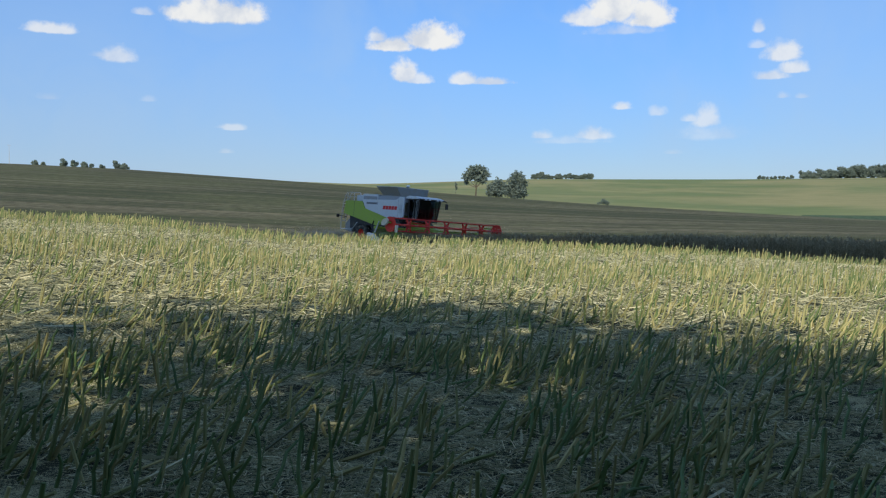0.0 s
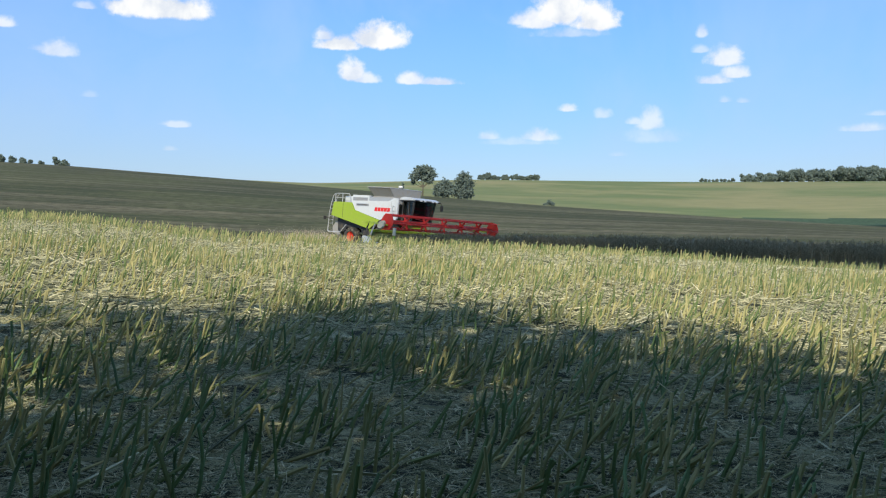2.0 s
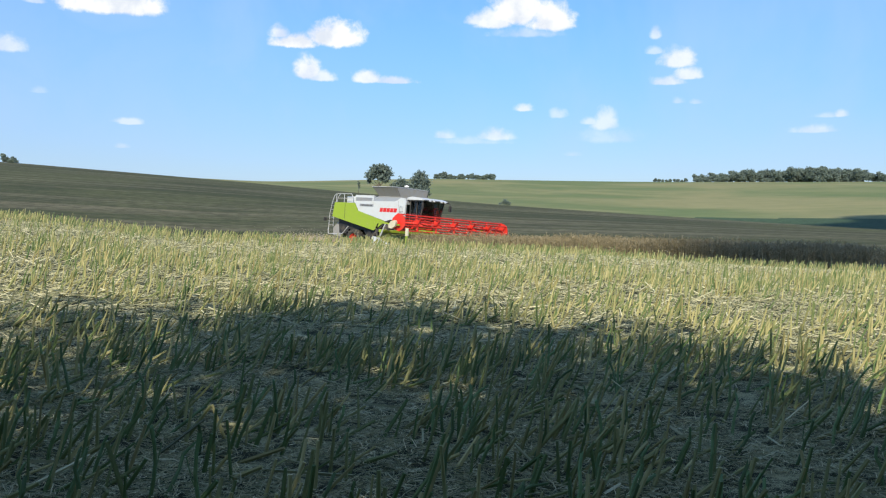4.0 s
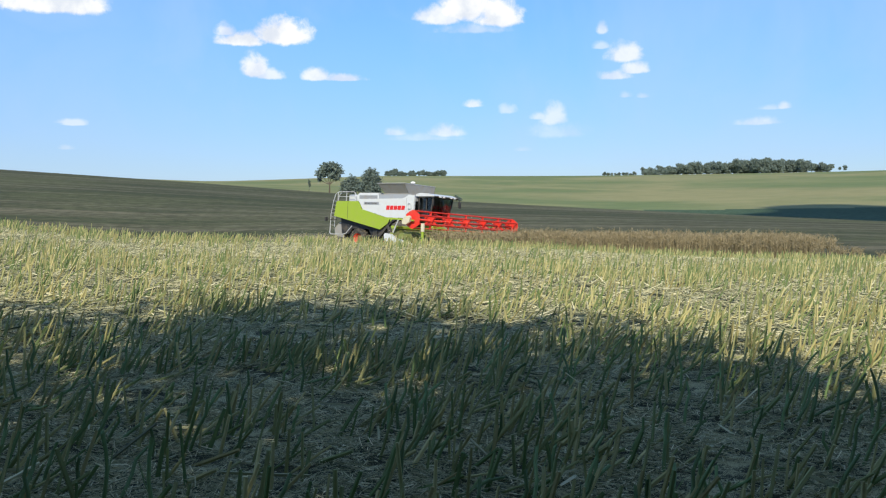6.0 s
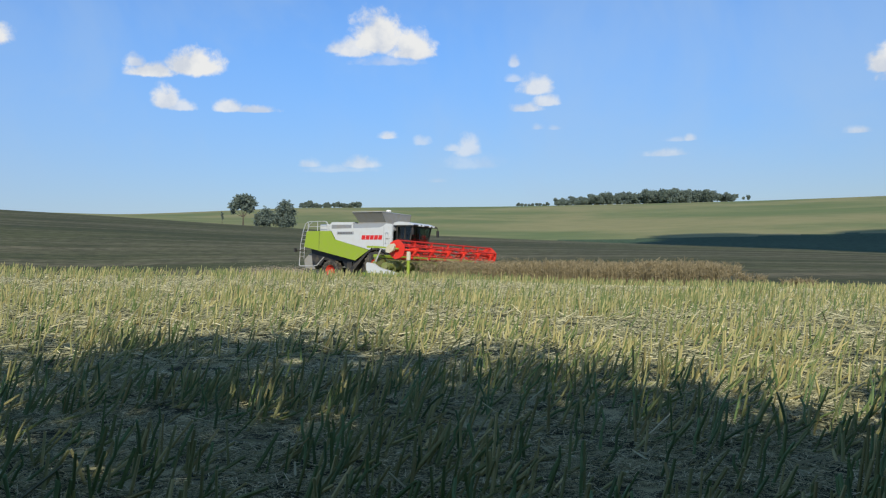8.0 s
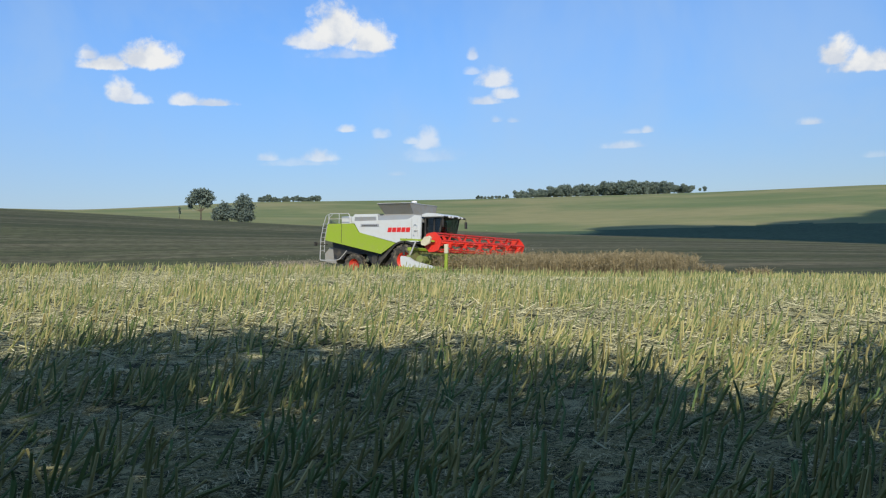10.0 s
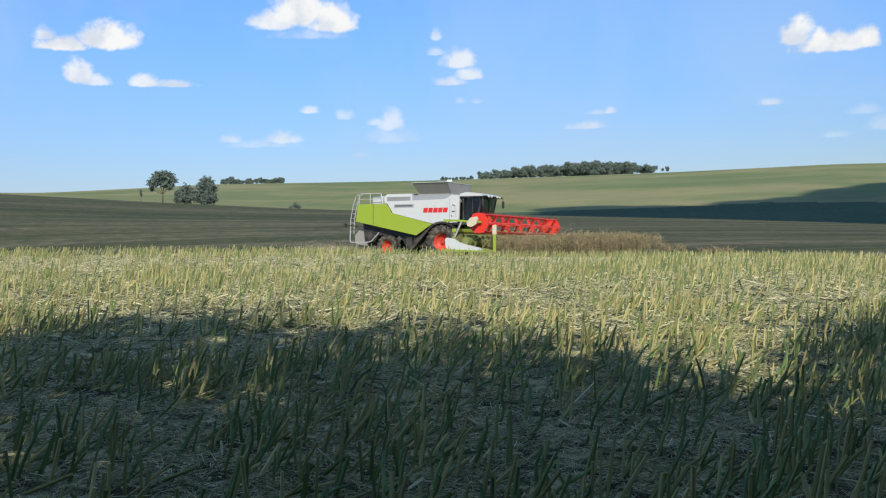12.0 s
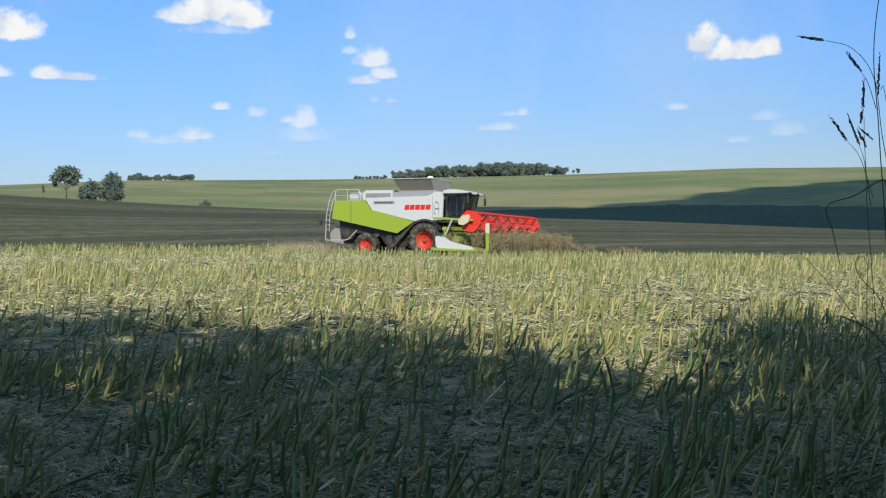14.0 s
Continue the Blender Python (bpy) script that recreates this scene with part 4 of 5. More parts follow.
def crop_slice(s0, long, y0, y1, tall):
    """A slice of standing rape across the swath: stems below, a thick tangle of pods above."""
    area = long * (y1 - y0)
    n = int(area * 26)
    s, q = rng.uniform(s0, s0 + long, n), rng.uniform(y0, y1, n)
    x, y = START[0] + AHEAD[0] * s + RIGHT[0] * q, START[1] + AHEAD[1] * s + RIGHT[1] * q
    mid = START + AHEAD * (s0 + long / 2) + RIGHT * (y0 + y1) / 2
    z0 = float(ground_z(mid[0], mid[1]))
    z = ground_z(x, y) - z0
    h = tall * rng.normal(1, 0.09, n)
    feet = np.stack([x - mid[0], y - mid[1], z], 1)
    bend = rng.normal(0, 0.10, (n, 2))
    tops = feet + np.stack([bend[:, 0], bend[:, 1], h], 1)
    f2, t2 = [feet], [tops]
    for k in range(5):
        u = rng.uniform(0.45, 0.95, n)[:, None]
        f = feet + (tops - feet) * u
        f2.append(f)
        t2.append(f + np.stack([rng.normal(0, 0.13, n), rng.normal(0, 0.13, n), rng.uniform(0.02, 0.2, n)], 1))
    feet, tops = np.concatenate(f2), np.concatenate(t2)
    r = np.concatenate([np.full(n, 0.010), np.full(5 * n, 0.012)])
    data = bars("standing_crop", feet, tops, r, r * 0.6, 3)
    data.materials.append(RIPE)
    ob = new("standing_crop", data)
    ob.location = (mid[0], mid[1], z0)
    tagged(ob, "dry reddish-brown standing rape crop at the swath's edge", "crop", "standing crop")
    crop_slices.append((ob, s0))


for k in range(29):
    s0 = 5.2 + 1.25 * k
    crop_slice(s0, 1.25, -5.3 + max(0.0, s0 - 36.0) * 2.0, 5.5, 0.84 + 0.30 * min(1.0, k / 14) + 0.07 * math.sin(k * 1.3))
crop_slice(41.45, 1.2, 4.2, 5.4, 0.62)
crop_slice(43.3, 1.4, 3.5, 5.2, 0.42)


# ---- trees ----
def leaves_mesh(name, lobes, count, size, mat, thin_top=0.0):
    """Leaves set in clumps over the shells of some lobes: quads of every slant."""
    rise_of = np.array([l[2] for l in lobes])
    vol = np.array([l[3] ** 2 for l in lobes]) * (1 - thin_top * (rise_of - rise_of.min()) / (np.ptp(rise_of) + 0.01))
    pick = rng.choice(len(lobes), count, p=vol / vol.sum())
    L = np.array([l[:5] for l in lobes])[pick]
    way = rng.normal(size=(count, 3))
    way /= np.linalg.norm(way, axis=1, keepdims=True)
    lump = np.array([noise.noise(Vector(v * 2.3) + Vector((p * 3.1, 0, 0))) for v, p in zip(way, pick)])
    rad = (0.35 + 0.65 * rng.uniform(0, 1, count) ** 0.5) * (1 + 0.8 * lump)
    at = L[:, :3] + way * rad[:, None] * np.stack([L[:, 3], L[:, 3], L[:, 4]], 1)
    a = rng.normal(size=(count, 3))
    a /= np.linalg.norm(a, axis=1, keepdims=True)
    b = np.cross(a, rng.normal(size=(count, 3)))
    b /= np.linalg.norm(b, axis=1, keepdims=True)
    s = (size * rng.uniform(0.6, 1.3, count))[:, None]
    v = np.stack([at - a * s, at - b * s * 0.55, at + a * s, at + b * s * 0.55], 1).reshape(-1, 3)
    f = np.arange(count * 4).reshape(-1, 4)
    data = mesh_from(name, v.tolist(), f.tolist())
    data.materials.append(mat)
    return data


def tree(x, y, high, lobes, count, size, mat, trunk_r, label, bare=0.22, sink=0.1, category="tree", group="", thin_top=0.0):
    """A tree: tapered trunk, limbs to each lobe of its crown, and leaves. Lobes in shares of its height."""
    t = tagged(new(category), label, category, group)
    t.location = (x, y, float(ground_z(x, y)) - sink)
    lobes = [(a * high, b * high, c * high, r * high, rz * high) for a, b, c, r, rz in lobes]
    bm = fresh()
    fork = Vector((0.01 * high, 0, bare * high * 1.25))
    tube(bm, [(0, 0, 0), (0.006 * high, 0, bare * high * 0.6), fork], trunk_r, 8, trunk_r * 0.65)
    for l in lobes:
        tip = Vector(l[:3])
        knee = fork.lerp(tip, 0.5) + Vector((0, 0, -0.03 * high))
        tube(bm, [fork, knee, tip], trunk_r * 0.5, 6, trunk_r * 0.12)
    part("trunk", bm, BARK, t)
    crown = new("crown", leaves_mesh("crown", lobes, count, size, mat, thin_top))
    crown.parent = t
    return t


def polar(az, d):
    return d * math.sin(radians(az)), d * math.cos(radians(az))


def lobed(n, wide, low, top, seed, r=0.2):
    pick = random.Random(seed)
    out = []
    for k in range(n):
        a, c = pick.uniform(0, 6.28), pick.uniform(low, top)
        reach = wide * pick.uniform(0.25, 1.0) * (1 - 0.5 * ((c - low) / (top - low)) ** 2)
        rr = r * pick.uniform(0.7, 1.2)
        out.append((reach * math.cos(a), reach * math.sin(a), c, rr, rr * 0.85))
    return out


# two trees and a bush clump where the worked field ends
x, y = polar(1.93, 352)
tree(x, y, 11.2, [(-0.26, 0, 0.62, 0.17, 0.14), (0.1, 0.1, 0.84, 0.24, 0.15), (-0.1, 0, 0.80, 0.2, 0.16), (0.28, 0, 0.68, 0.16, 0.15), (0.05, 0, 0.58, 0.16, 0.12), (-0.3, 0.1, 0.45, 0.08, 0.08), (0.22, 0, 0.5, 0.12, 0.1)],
     5200, 0.36, HAZY_LEAF, 0.28, "broad dark green tree with a bare trunk beside the worked field")
x, y = polar(4.35, 350)
tree(x, y, 10.0, [(0, 0, 0.78, 0.25, 0.2), (0.12, 0, 0.55, 0.24, 0.22), (-0.14, 0, 0.5, 0.24, 0.24), (0.05, 0, 0.3, 0.26, 0.22), (-0.1, 0, 0.18, 0.25, 0.16), (0.2, 0, 0.2, 0.16, 0.16)],
     6000, 0.36, HAZY_LEAF, 0.28, "dense dark green tree leafy down to the ground", 0.1)
x, y = polar(3.25, 348)
tree(x, y, 7.0, [(0, 0, 0.7, 0.3, 0.26), (-0.3, 0, 0.5, 0.28, 0.24), (0.3, 0, 0.5, 0.28, 0.24), (0, 0, 0.3, 0.42, 0.26), (-0.42, 0, 0.25, 0.2, 0.2)],
     4200, 0.34, HAZY_LEAF, 0.18, "grey-green willow bush between two larger trees", 0.1, category="bush")
x, y = polar(0.75, 356)
tree(x, y, 5.0, [(0, 0, 0.7, 0.10, 0.2), (0.05, 0, 0.45, 0.08, 0.15)], 160, 0.25, HAZY_LEAF, 0.08, "thin half-bare young tree in meadow", 0.3)
x, y = polar(9.35, 331)
tree(x, y, 2.4, [(0, 0, 0.5, 0.42, 0.4), (0.5, 0, 0.3, 0.35, 0.3), (-0.6, 0, 0.25, 0.25, 0.2)], 700, 0.2, HAZY_LEAF, 0.06, "low round bush at the edge of the worked field", 0.1, category="bush")
# scattered trees on the near hill's skyline
for az, high, wide, seed in ((-22.75, 2.2, 0.4, 1), (-22.3, 1.4, 0.5, 2), (-21.25, 3.4, 0.5, 3), (-20.8, 3.2, 0.45, 4), (-20.2, 2.4, 0.5, 5), (-19.85, 1.8, 0.4, 6), (-19.3, 1.8, 0.5, 9), (-18.5, 3.9, 0.65, 7), (-18.15, 2.7, 0.7, 8)):
    x, y = polar(az, 436)
    tree(x, y, high + 0.8, lobed(7, wide * 0.75, 0.3, 0.82, seed, 0.22), 900, 0.36, HAZY_LEAF, 0.16, "dark green tree on the hilltop skyline", 0.2, 0.6, group="hilltop trees")


def woodland(name, trees, label):
    """Far wood: many crowns, none of which could be counted."""
    lobes = []
    for az, d, high, wide, seed in trees:
        x, y = polar(az, d)
        z = float(ground_z(x, y))
        for l in lobed(8, wide, 0.15, 0.85, seed, 0.24):
            lobes.append((x + l[0] * high, y + l[1] * high, z + l[2] * high, l[3] * high, l[4] * high))
    data = leaves_mesh(name, lobes, len(trees) * 1000, 0.85, HAZY_LEAF)
    return tagged(new(name, data), label, "woodland", kind="stuff")


pick = random.Random(11)
wood = []
for k in range(100):
    az = 20.2 + 10.2 * (k + pick.uniform(-0.4, 0.4)) / 100
    top = np.interp(az, (20.2, 21, 23.7, 26.8, 28.5, 30.4), (7.5, 9.5, 12.5, 15.5, 13, 8))
    wood.append((az, 1150 + pick.uniform(-12, 30), top * pick.uniform(0.66, 1.22), 0.4, 100 + k))
wood += [(31.02, 1150, 6.8, 0.18, 300), (30.75, 1150, 5.0, 0.2, 301)]
woodland("hilltop_wood", wood, "dark green wood along the far hilltop")
row = [(5.3 + 3.4 * k / 22 + pick.uniform(-0.06, 0.06), 1150, pick.uniform(5, 7.5) * (0.75 + 0.35 * math.sin(k * 0.55) ** 2), 0.5, 400 + k) for k in range(23)]
woodland("distant_copse", row, "dark green tree row on the far skyline")
row = [(18.0 + 1.7 * k / 8, 1150, pick.uniform(2.2, 4.0), 0.5, 500 + k) for k in range(9)]
woodland("distant_bushes", row, "small dark bushes on the far skyline")
x, y = polar(-24.0, 440)
mast = tagged(new("mast"), "thin grey mast on the hilltop", "mast")
mast.location = (x, y, float(ground_z(x, y)) - 0.5)
part("pole", tube(fresh(), [(0, 0, 0), (0, 0, 9.0)], 0.12, 6, 0.07), STEEL, mast)
part("crossbar", tube(fresh(), [(-0.7, 0, 8.4), (0.7, 0, 8.4)], 0.05, 6), STEEL, mast)

# tall hedge trees behind the standpoint, which shade the near field
for x, y, high, wide, low, seed in ((-15.5, -6, 13.4, 0.27, 0.12, 21), (-10.6, -5.5, 15.6, 0.24, 0.12, 22), (-8.0, -5.6, 17.2, 0.22, 0.12, 33), (-5.6, -5.2, 18.2, 0.20, 0.12, 23),
                                    (-2.3, -5, 15.8, 0.22, 0.14, 24), (0.3, -4.9, 12.4, 0.24, 0.15, 25), (-0.9, -5.1, 13.3, 0.22, 0.14, 52), (2.2, -4.8, 10.0, 0.26, 0.14, 29), (-22, -7, 13.2, 0.28, 0.12, 26),
                                    (4.2, -4.7, 10.8, 0.30, 0.14, 31), (6.6, -4.6, 11.6, 0.34, 0.15, 28), (10.5, -4.6, 10.6, 0.36, 0.15, 27)):
    boughs = [l for k, l in enumerate(lobed(15, wide, low + 0.05, 0.86, seed, 0.14)) if high < 15 or not (0.52 < l[2] < 0.76 and k % 5 < 3)]
    if -7 < x < -1:      # a thin storey in the crowns lets sun patches through
        boughs = [l for k, l in enumerate(boughs) if abs(l[2] * high - 11.8) > 1.7 or k % 4 == 0]
    tree(x, y, high, boughs, int((int(4400 * (high / 18) ** 2) + 3200) * (0.34 if x < -4 else 1.25)), 0.22, LEAF, 0.012 * high + 0.05,
         "tall leafy field-edge tree", 0.14, group="field-edge trees", thin_top=0.62)


# ---- one cloud overhead whose shade lies on the far slope ----
CLOUD = material("cloud_white", (0.85, 0.86, 0.88), 1.0)


def overhead_cloud(altitude):
    lean = Vector((SUN_WAY[0], SUN_WAY[1])) * (altitude / SUN_WAY[2])
    bm = fresh()
    for az in np.arange(18.5, 66, 2.4):
        near = np.interp(az, np.degrees(AZ), dark_d) + 34
        far = np.interp(az, (18, 26, 33, 38, 42, 47, 60), (345, 440, 440, 500, 620, 700, 740))
        for d in np.arange(near, far + 1, 34):
            x, y = polar(az + random.uniform(-0.5, 0.5), d + random.uniform(-6, 6))
            r = random.uniform(23, 31)
            m = Matrix.Translation((x + lean[0], y + lean[1], altitude + random.uniform(0, 14))) @ Matrix.Diagonal((1, 1, 0.5, 1))
            bmesh.ops.create_icosphere(bm, subdivisions=2, radius=r, matrix=m)
    ob = part("cloud", bm, CLOUD, None, "", True)
    return tagged(ob, "white summer cloud drifting over the fields", "cloud", kind="structure")


slope_cloud = overhead_cloud(520)


def small_cloud(altitude):
    """A drifting cloud whose shade lies along the hollow and the standing crop at first."""
    lean = Vector((SUN_WAY[0], SUN_WAY[1])) * (altitude / SUN_WAY[2])
    bm = fresh()
    for s in np.arange(-12, 60.1, 4.0):
        for q in (-11, -6.5, -2, 2.5, 7):
            x, y = START + AHEAD * s + RIGHT * q
            m = Matrix.Translation((x + lean[0] + random.uniform(-1, 1), y + lean[1] + random.uniform(-1, 1), altitude + random.uniform(0, 3))) @ Matrix.Diagonal((1, 1, 0.5, 1))
            bmesh.ops.create_icosphere(bm, subdivisions=2, radius=random.uniform(3.4, 4.6), matrix=m)
    ob = part("cloud", bm, CLOUD, None, "", True)
    return tagged(ob, "small white cloud drifting over the hollow", "cloud", kind="structure")


drifting_cloud = small_cloud(420)
# unseen bushes under the field-edge trees, added to darken the nearest ground
for x, y, high, seed in ((-12.5, -3.4, 2.4, 39), (-9.5, -3.2, 2.6, 40), (-6.3, -3.2, 3.0, 41), (-3.4, -2.9, 4.4, 42), (-0.6, -2.8, 6.8, 43), (2.2, -2.8, 7.0, 44), (5.0, -3.0, 7.2, 45), (8.0, -3.0, 7.0, 46), (11.0, -2.8, 6.6, 47)):
    tree(x, y, high, lobed(12, 0.30, 0.12, 0.8, seed, 0.2), 6400, 0.18, LEAF, 0.05, "dense leafy bush added unseen under field-edge trees to block skylight", 0.08, category="bush", group="hedge bushes")


# ---- tall wild grass close by at the field's edge ----
def sight(az, el, d):
    return Vector((d * math.sin(radians(az)), d * math.cos(radians(az)), EYE + d * math.tan(radians(el))))


def soft_line(points, steps=7):
    """A smooth curve through some points."""
    p = [Vector(q) for q in points]
    p = [p[0] * 2 - p[1]] + p + [p[-1] * 2 - p[-2]]
    out = []
    for i in range(1, len(p) - 2):
        for k in range(steps):
            u = k / steps
            out.append(0.5 * (2 * p[i] + (p[i + 1] - p[i - 1]) * u + (2 * p[i - 1] - 5 * p[i] + 4 * p[i + 1] - p[i + 2]) * u * u + (3 * p[i] - p[i - 1] - 3 * p[i + 1] + p[i + 2]) * u ** 3))
    return out + [p[-2]]


def seed_head(bm, a, b, fat):
    """A spike of small overlapping seeds."""
    n = 26
    way = (b - a)
    for k in range(n):
        u = (k + 0.5) / n
        r = fat * (0.35 + 0.8 * math.sin(math.pi * min(1.0, u * 0.9 + 0.12))) * random.uniform(0.75, 1.1)
        off = Vector((random.uniform(-1, 1), random.uniform(-1, 1), random.uniform(-1, 1))) * fat * 0.7
        q = way.normalized().to_track_quat("Z", "Y").to_matrix().to_4x4()
        bmesh.ops.create_icosphere(bm, subdivisions=1, radius=r, matrix=Matrix.Translation(a + way * u + off) @ q @ Matrix.Diagonal((0.7, 0.7, 1.9, 1)))


def tall_grass():
    d = 1.9
    t = tagged(new("wild_grass"), "tall wild grass with drooping brown seed heads", "grass")
    root = sight(48.2, -30, d)
    root.z = float(ground_z(root.x, root.y))
    t.location = root

    def stem(points, r=0.0014):
        part("stem", tube(fresh(), soft_line([q - root for q in points]), r * 0.62, 6, r * 0.35), GRASS, t)

    def head(a, b, fat=0.0036):
        bm = fresh()
        seed_head(bm, a - root, b - root, fat * 0.72)
        part("seed_head", bm, SEED, t, "brown seed head")

    S = sight
    stem([root, S(47.7, -8, d), S(47.25, 3.5, d), S(47.0, 8.0, d), S(47.35, 11.5, d), S(47.9, 14.5, d)], 0.002)
    stem([root + Vector((0.02, 0.03, 0)), S(48.0, -6, d), S(47.3, 4.5, d), S(46.9, 7.1, d), S(45.9, 8.5, d), S(44.6, 9.0, d)])
    head(S(44.5, 9.02, d), S(43.15, 9.35, d))
    stem([S(47.1, 5.2, d), S(46.7, 6.6, d), S(46.3, 7.3, d)], 0.0012)
    head(S(46.35, 7.25, d), S(45.65, 8.35, d))
    stem([root + Vector((0.05, -0.04, 0)), S(47.0, -6, d), S(46.55, 2.5, d), S(46.5, 4.8, d)])
    head(S(46.45, 5.2, d), S(46.5, 6.85, d), 0.003)
    head(S(46.35, 4.5, d), S(46.4, 5.15, d), 0.003)
    stem([S(46.9, 0.5, d), S(46.3, 2.6, d), S(45.7, 3.5, d)], 0.0012)
    head(S(45.65, 3.55, d), S(44.75, 5.0, d), 0.0032)
    stem([S(46.8, 0.0, d), S(46.5, 2.4, d), S(46.25, 3.3, d)], 0.0012)
    head(S(46.25, 3.35, d), S(45.65, 5.1, d), 0.0034)
    head(S(46.6, 3.2, d), S(46.15, 4.2, d), 0.0028)
    head(S(46.95, 3.55, d), S(46.2, 4.3, d), 0.0022)
    head(S(47.2, 5.9, d), S(47.3, 8.2, d), 0.0032)
    stem([root + Vector((0.1, 0.02, 0)), S(48.6, -4, d), S(47.6, 5.5, d), S(47.3, 6.2, d)])
    # bent leaves and loose stalks
    stem([S(47.6, 0.9, d), S(47.35, 1.4, d), S(46.0, 0.6, d), S(44.6, 0.05, d), S(44.9, -1.4, d), S(45.25, -3.2, d)], 0.0022)
    stem([S(48.4, -12, d), S(46.6, -7.2, d), S(45.0, -4.6, d), S(43.4, -2.7, d)], 0.0018)
    stem([S(45.0, -4.6, d), S(45.3, -4.0, d), S(45.55, -3.4, d)], 0.0012)
    stem([S(48.3, -10, d), S(47.4, -5.5, d), S(46.3, -3.9, d), S(46.0, -3.1, d), S(46.4, -2.7, d), S(46.7, -3.4, d)], 0.0018)
    stem([S(46.5, -9, d), S(46.6, -4, d), S(46.7, -2.6, d)], 0.0014)
    stem([S(47.9, -8, d), S(46.6, -6.6, d), S(45.2, -5.9, d)], 0.003)
    for k in range(34):
        az = random.uniform(44.5, 53)
        foot = sight(az, 0, d + random.uniform(-0.25, 0.5))
        foot.z = float(ground_z(foot.x, foot.y))
        high = random.uniform(0.35, 1.0) * (0.55 + 0.06 * (az - 44))
        tip = foot + Vector((random.uniform(-0.32, 0.22), random.uniform(-0.2, 0.2), high))
        mid = foot.lerp(tip, 0.55) + Vector((random.uniform(-0.03, 0.03), 0, 0.08 * high))
        stem([foot, mid, tip], random.uniform(0.0012, 0.003))


tall_grass()

# lower weeds and blades at the field's margin
n = 5200
a = np.radians(40 + 18 * rng.uniform(0, 1, n) ** 0.7)
dd = 2.0 + 2.6 * rng.uniform(0, 1, n)
x, y = dd * np.sin(a), dd * np.cos(a)
feet = np.stack([x, y, ground_z(x, y)], 1)
high = rng.uniform(0.15, 0.62, n) * np.clip((np.degrees(a) - 37) / 12, 0.3, 1.2)
tops = feet + np.stack([rng.normal(0.03, 0.12, n), rng.normal(0, 0.12, n), high], 1)
data = bars("margin_grass", feet, tops, np.full(n, 0.0042), np.full(n, 0.0010), 3)
data.materials.append(GRASS)
tagged(new("margin_grass", data), "tangled green grass at the shaded field margin", "grass", kind="stuff")


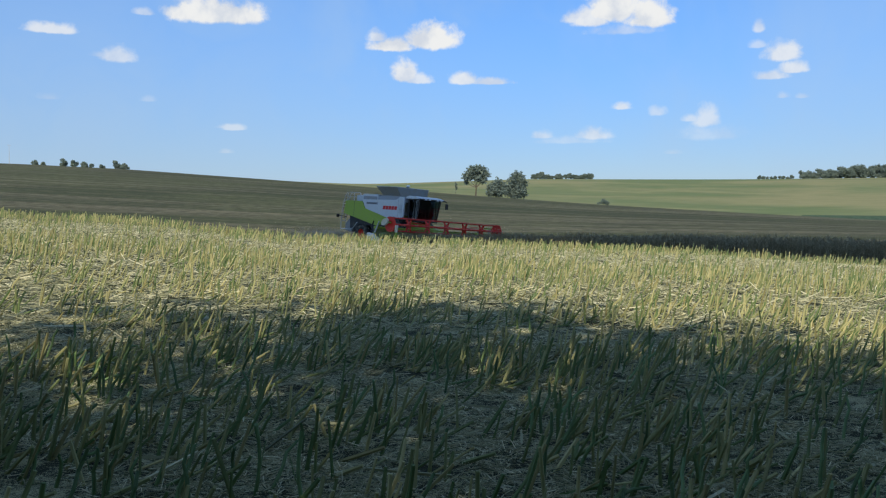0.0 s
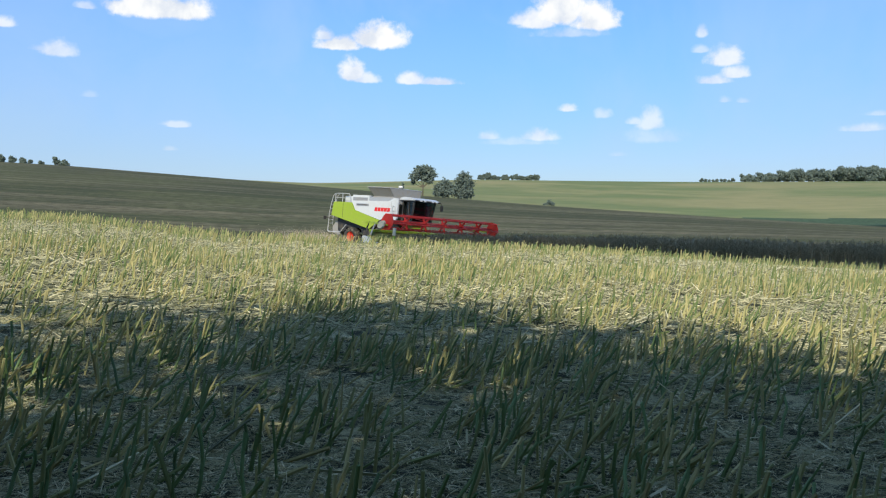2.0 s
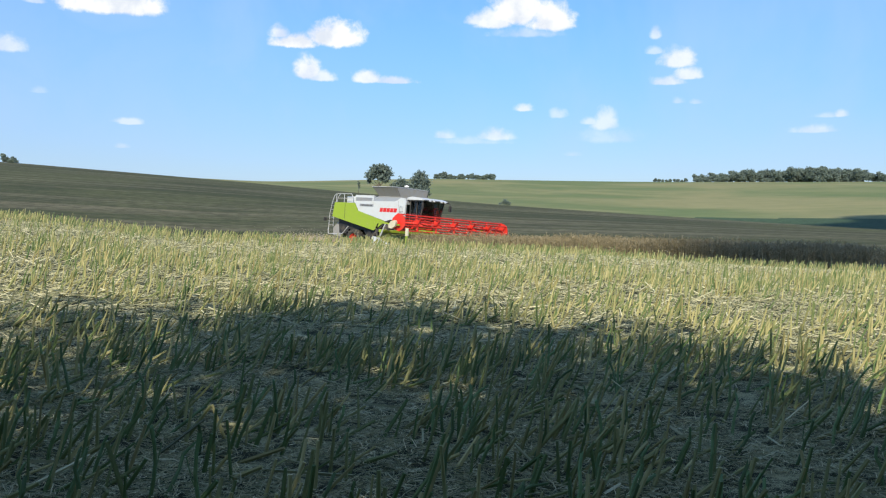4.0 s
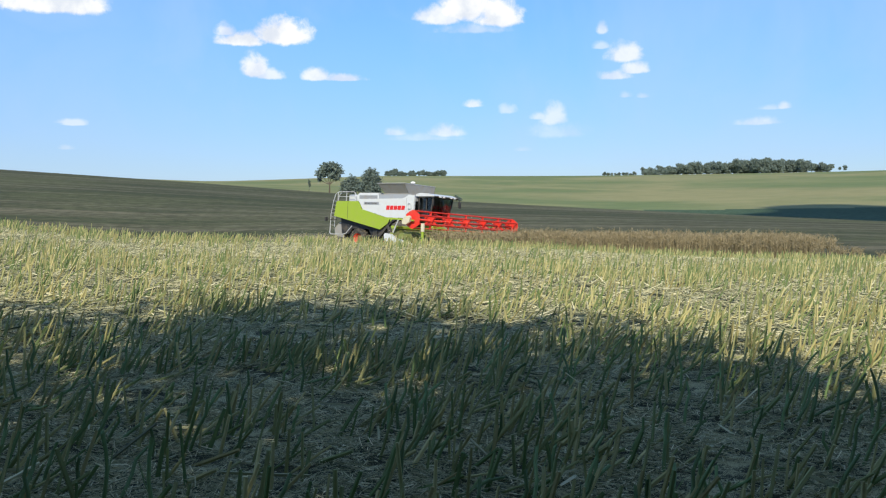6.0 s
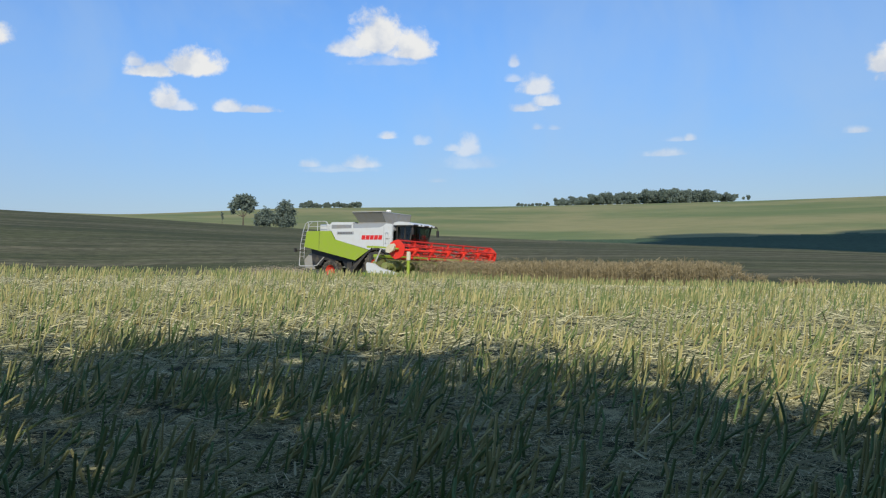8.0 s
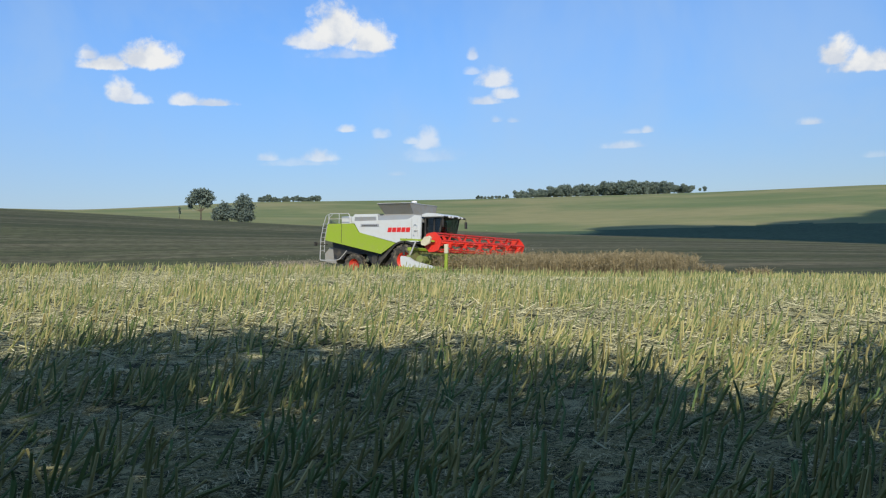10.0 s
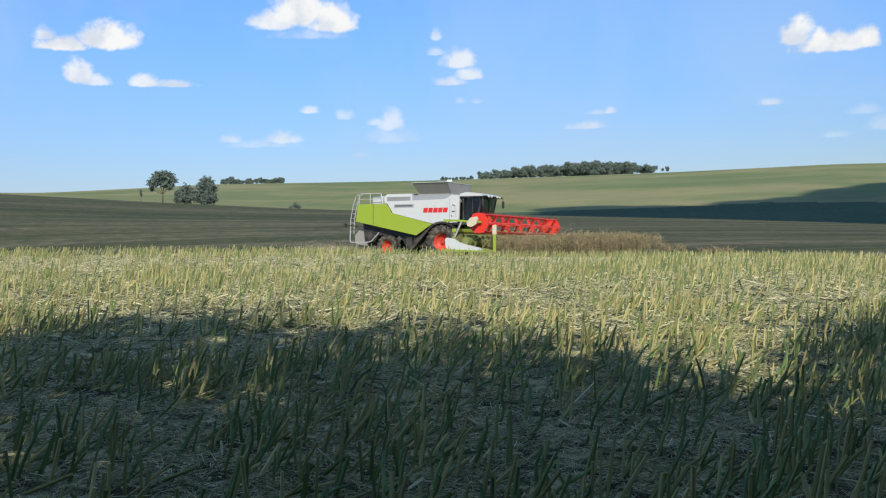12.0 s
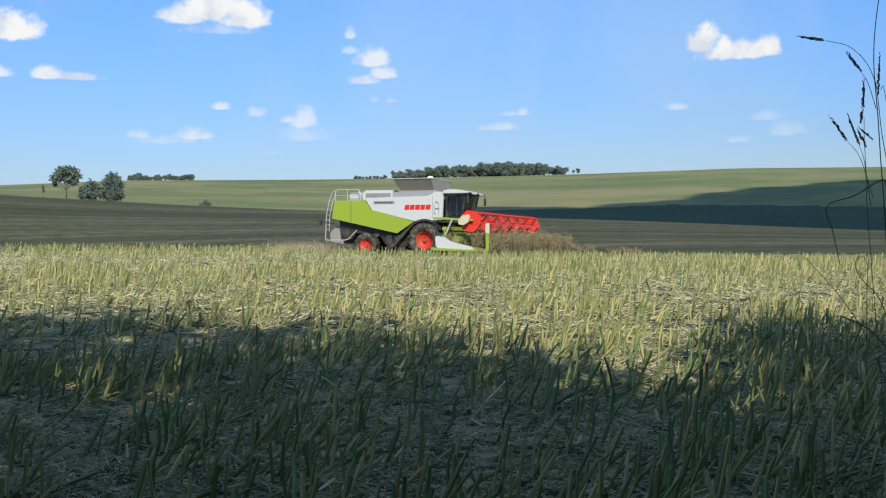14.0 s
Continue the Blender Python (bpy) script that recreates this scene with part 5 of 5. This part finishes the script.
# ---- what moves ----
def motions():
    walk(slope_cloud, [(0.0, pose(53, -38, 0)), (14.0, pose(0, 0, 0))])
    away = AHEAD * 12.0 * 14.0
    walk(drifting_cloud, [(0.0, pose(0, 0, 0)), (14.0, pose(away[0], away[1], 0))])
    walk(harvester, [
        (0.0, pose(-2.707, 72.589, -0.375, -3.27, 2.70, -44.22)),
        (0.5, pose(-1.821, 71.728, -0.406, -3.19, 2.63, -44.21)),
        (1.0, pose(-0.957, 70.887, -0.453, -3.11, 2.57, -44.19)),
        (1.5, pose(-0.119, 70.074, -0.505, -3.04, 2.50, -44.17)),
        (2.0, pose(0.707, 69.271, -0.552, -3.06, 2.37, -44.15)),
        (2.5, pose(1.536, 68.466, -0.589, -3.08, 2.23, -44.13)),
        (3.0, pose(2.373, 67.655, -0.623, -3.10, 2.09, -44.12)),
        (3.5, pose(3.226, 66.828, -0.653, -3.12, 1.96, -44.10)),
        (4.0, pose(4.090, 65.991, -0.666, -3.15, 1.82, -44.08)),
        (4.5, pose(4.952, 65.156, -0.681, -3.17, 1.69, -44.06)),
        (5.0, pose(5.812, 64.324, -0.696, -3.19, 1.55, -44.04)),
        (5.5, pose(6.665, 63.499, -0.700, -3.21, 1.42, -44.03)),
        (6.0, pose(7.521, 62.672, -0.693, -3.24, 1.28, -44.01)),
        (6.5, pose(8.385, 61.837, -0.670, -3.26, 1.15, -43.99)),
        (7.0, pose(9.237, 61.015, -0.648, -3.18, 1.14, -43.97)),
        (7.5, pose(10.075, 60.208, -0.632, -3.10, 1.13, -43.96)),
        (8.0, pose(10.921, 59.392, -0.629, -3.02, 1.12, -43.94)),
        (8.5, pose(11.777, 58.567, -0.632, -2.95, 1.11, -43.92)),
        (9.0, pose(12.631, 57.745, -0.630, -2.87, 1.10, -43.90)),
        (9.5, pose(13.487, 56.921, -0.638, -2.79, 1.09, -43.89)),
        (10.0, pose(14.347, 56.094, -0.661, -2.71, 1.08, -43.87)),
        (10.5, pose(15.205, 55.270, -0.684, -2.64, 1.07, -43.85)),
        (11.0, pose(16.061, 54.448, -0.707, -2.56, 1.06, -43.84)),
        (11.5, pose(16.911, 53.632, -0.720, -2.48, 1.05, -43.82)),
        (12.0, pose(17.727, 52.849, -0.726, -2.40, 1.04, -43.80)),
        (12.5, pose(18.487, 52.120, -0.721, -2.32, 1.03, -43.78)),
        (13.0, pose(19.217, 51.421, -0.713, -2.25, 1.02, -43.77)),
        (13.5, pose(19.957, 50.713, -0.713, -2.17, 1.01, -43.75)),
        (14.0, pose(20.734, 49.969, -0.718, -2.09, 1.00, -43.73)),
    ])
    speed = 2.37
    lift = lambda t: float(np.interp(t, (0.0, 0.6, 1.3), (-0.34, -0.20, 0.0)))
    walk(reel, [(0.4 * k, pose(REEL_X, 0, REEL_Z + lift(0.4 * k), 0, 62 * k, 0)) for k in range(36)])
    walk(table, [(0.0, pose(0, 0, -0.27)), (2.0, pose(0, 0, -0.27)), (6.5, pose(0, 0, -0.09)), (9.0, pose(0, 0, 0)), (14.0, pose(0, 0, 0))])
    for ob, r in [(q, 0.96) for q in front_wheels] + [(q, 0.68) for q in rear_wheels]:
        x, y, z = ob.location
        walk(ob, [(0.35 * k, pose(x, y, z, 0, math.degrees(speed * 0.35 * k / r), 0)) for k in range(41)])
    # the knife fells each slice of the crop as it comes by
    for ob, s0 in crop_slices:
        x, y, z = ob.location
        cut = (s0 + 0.5 - 4.6) / speed
        if cut > 13.3:
            walk(ob, [(0.0, pose(x, y, z)), (14.0, pose(x, y, z))])
            continue
        cut = max(cut, 0.25)
        rows = [(0.0, pose(x, y, z)), (cut, pose(x, y, z)), (cut + 0.45, pose(x, y, z - 1.6)), (14.0, pose(x, y, z - 1.6))]
        walk(ob, rows)


motions()
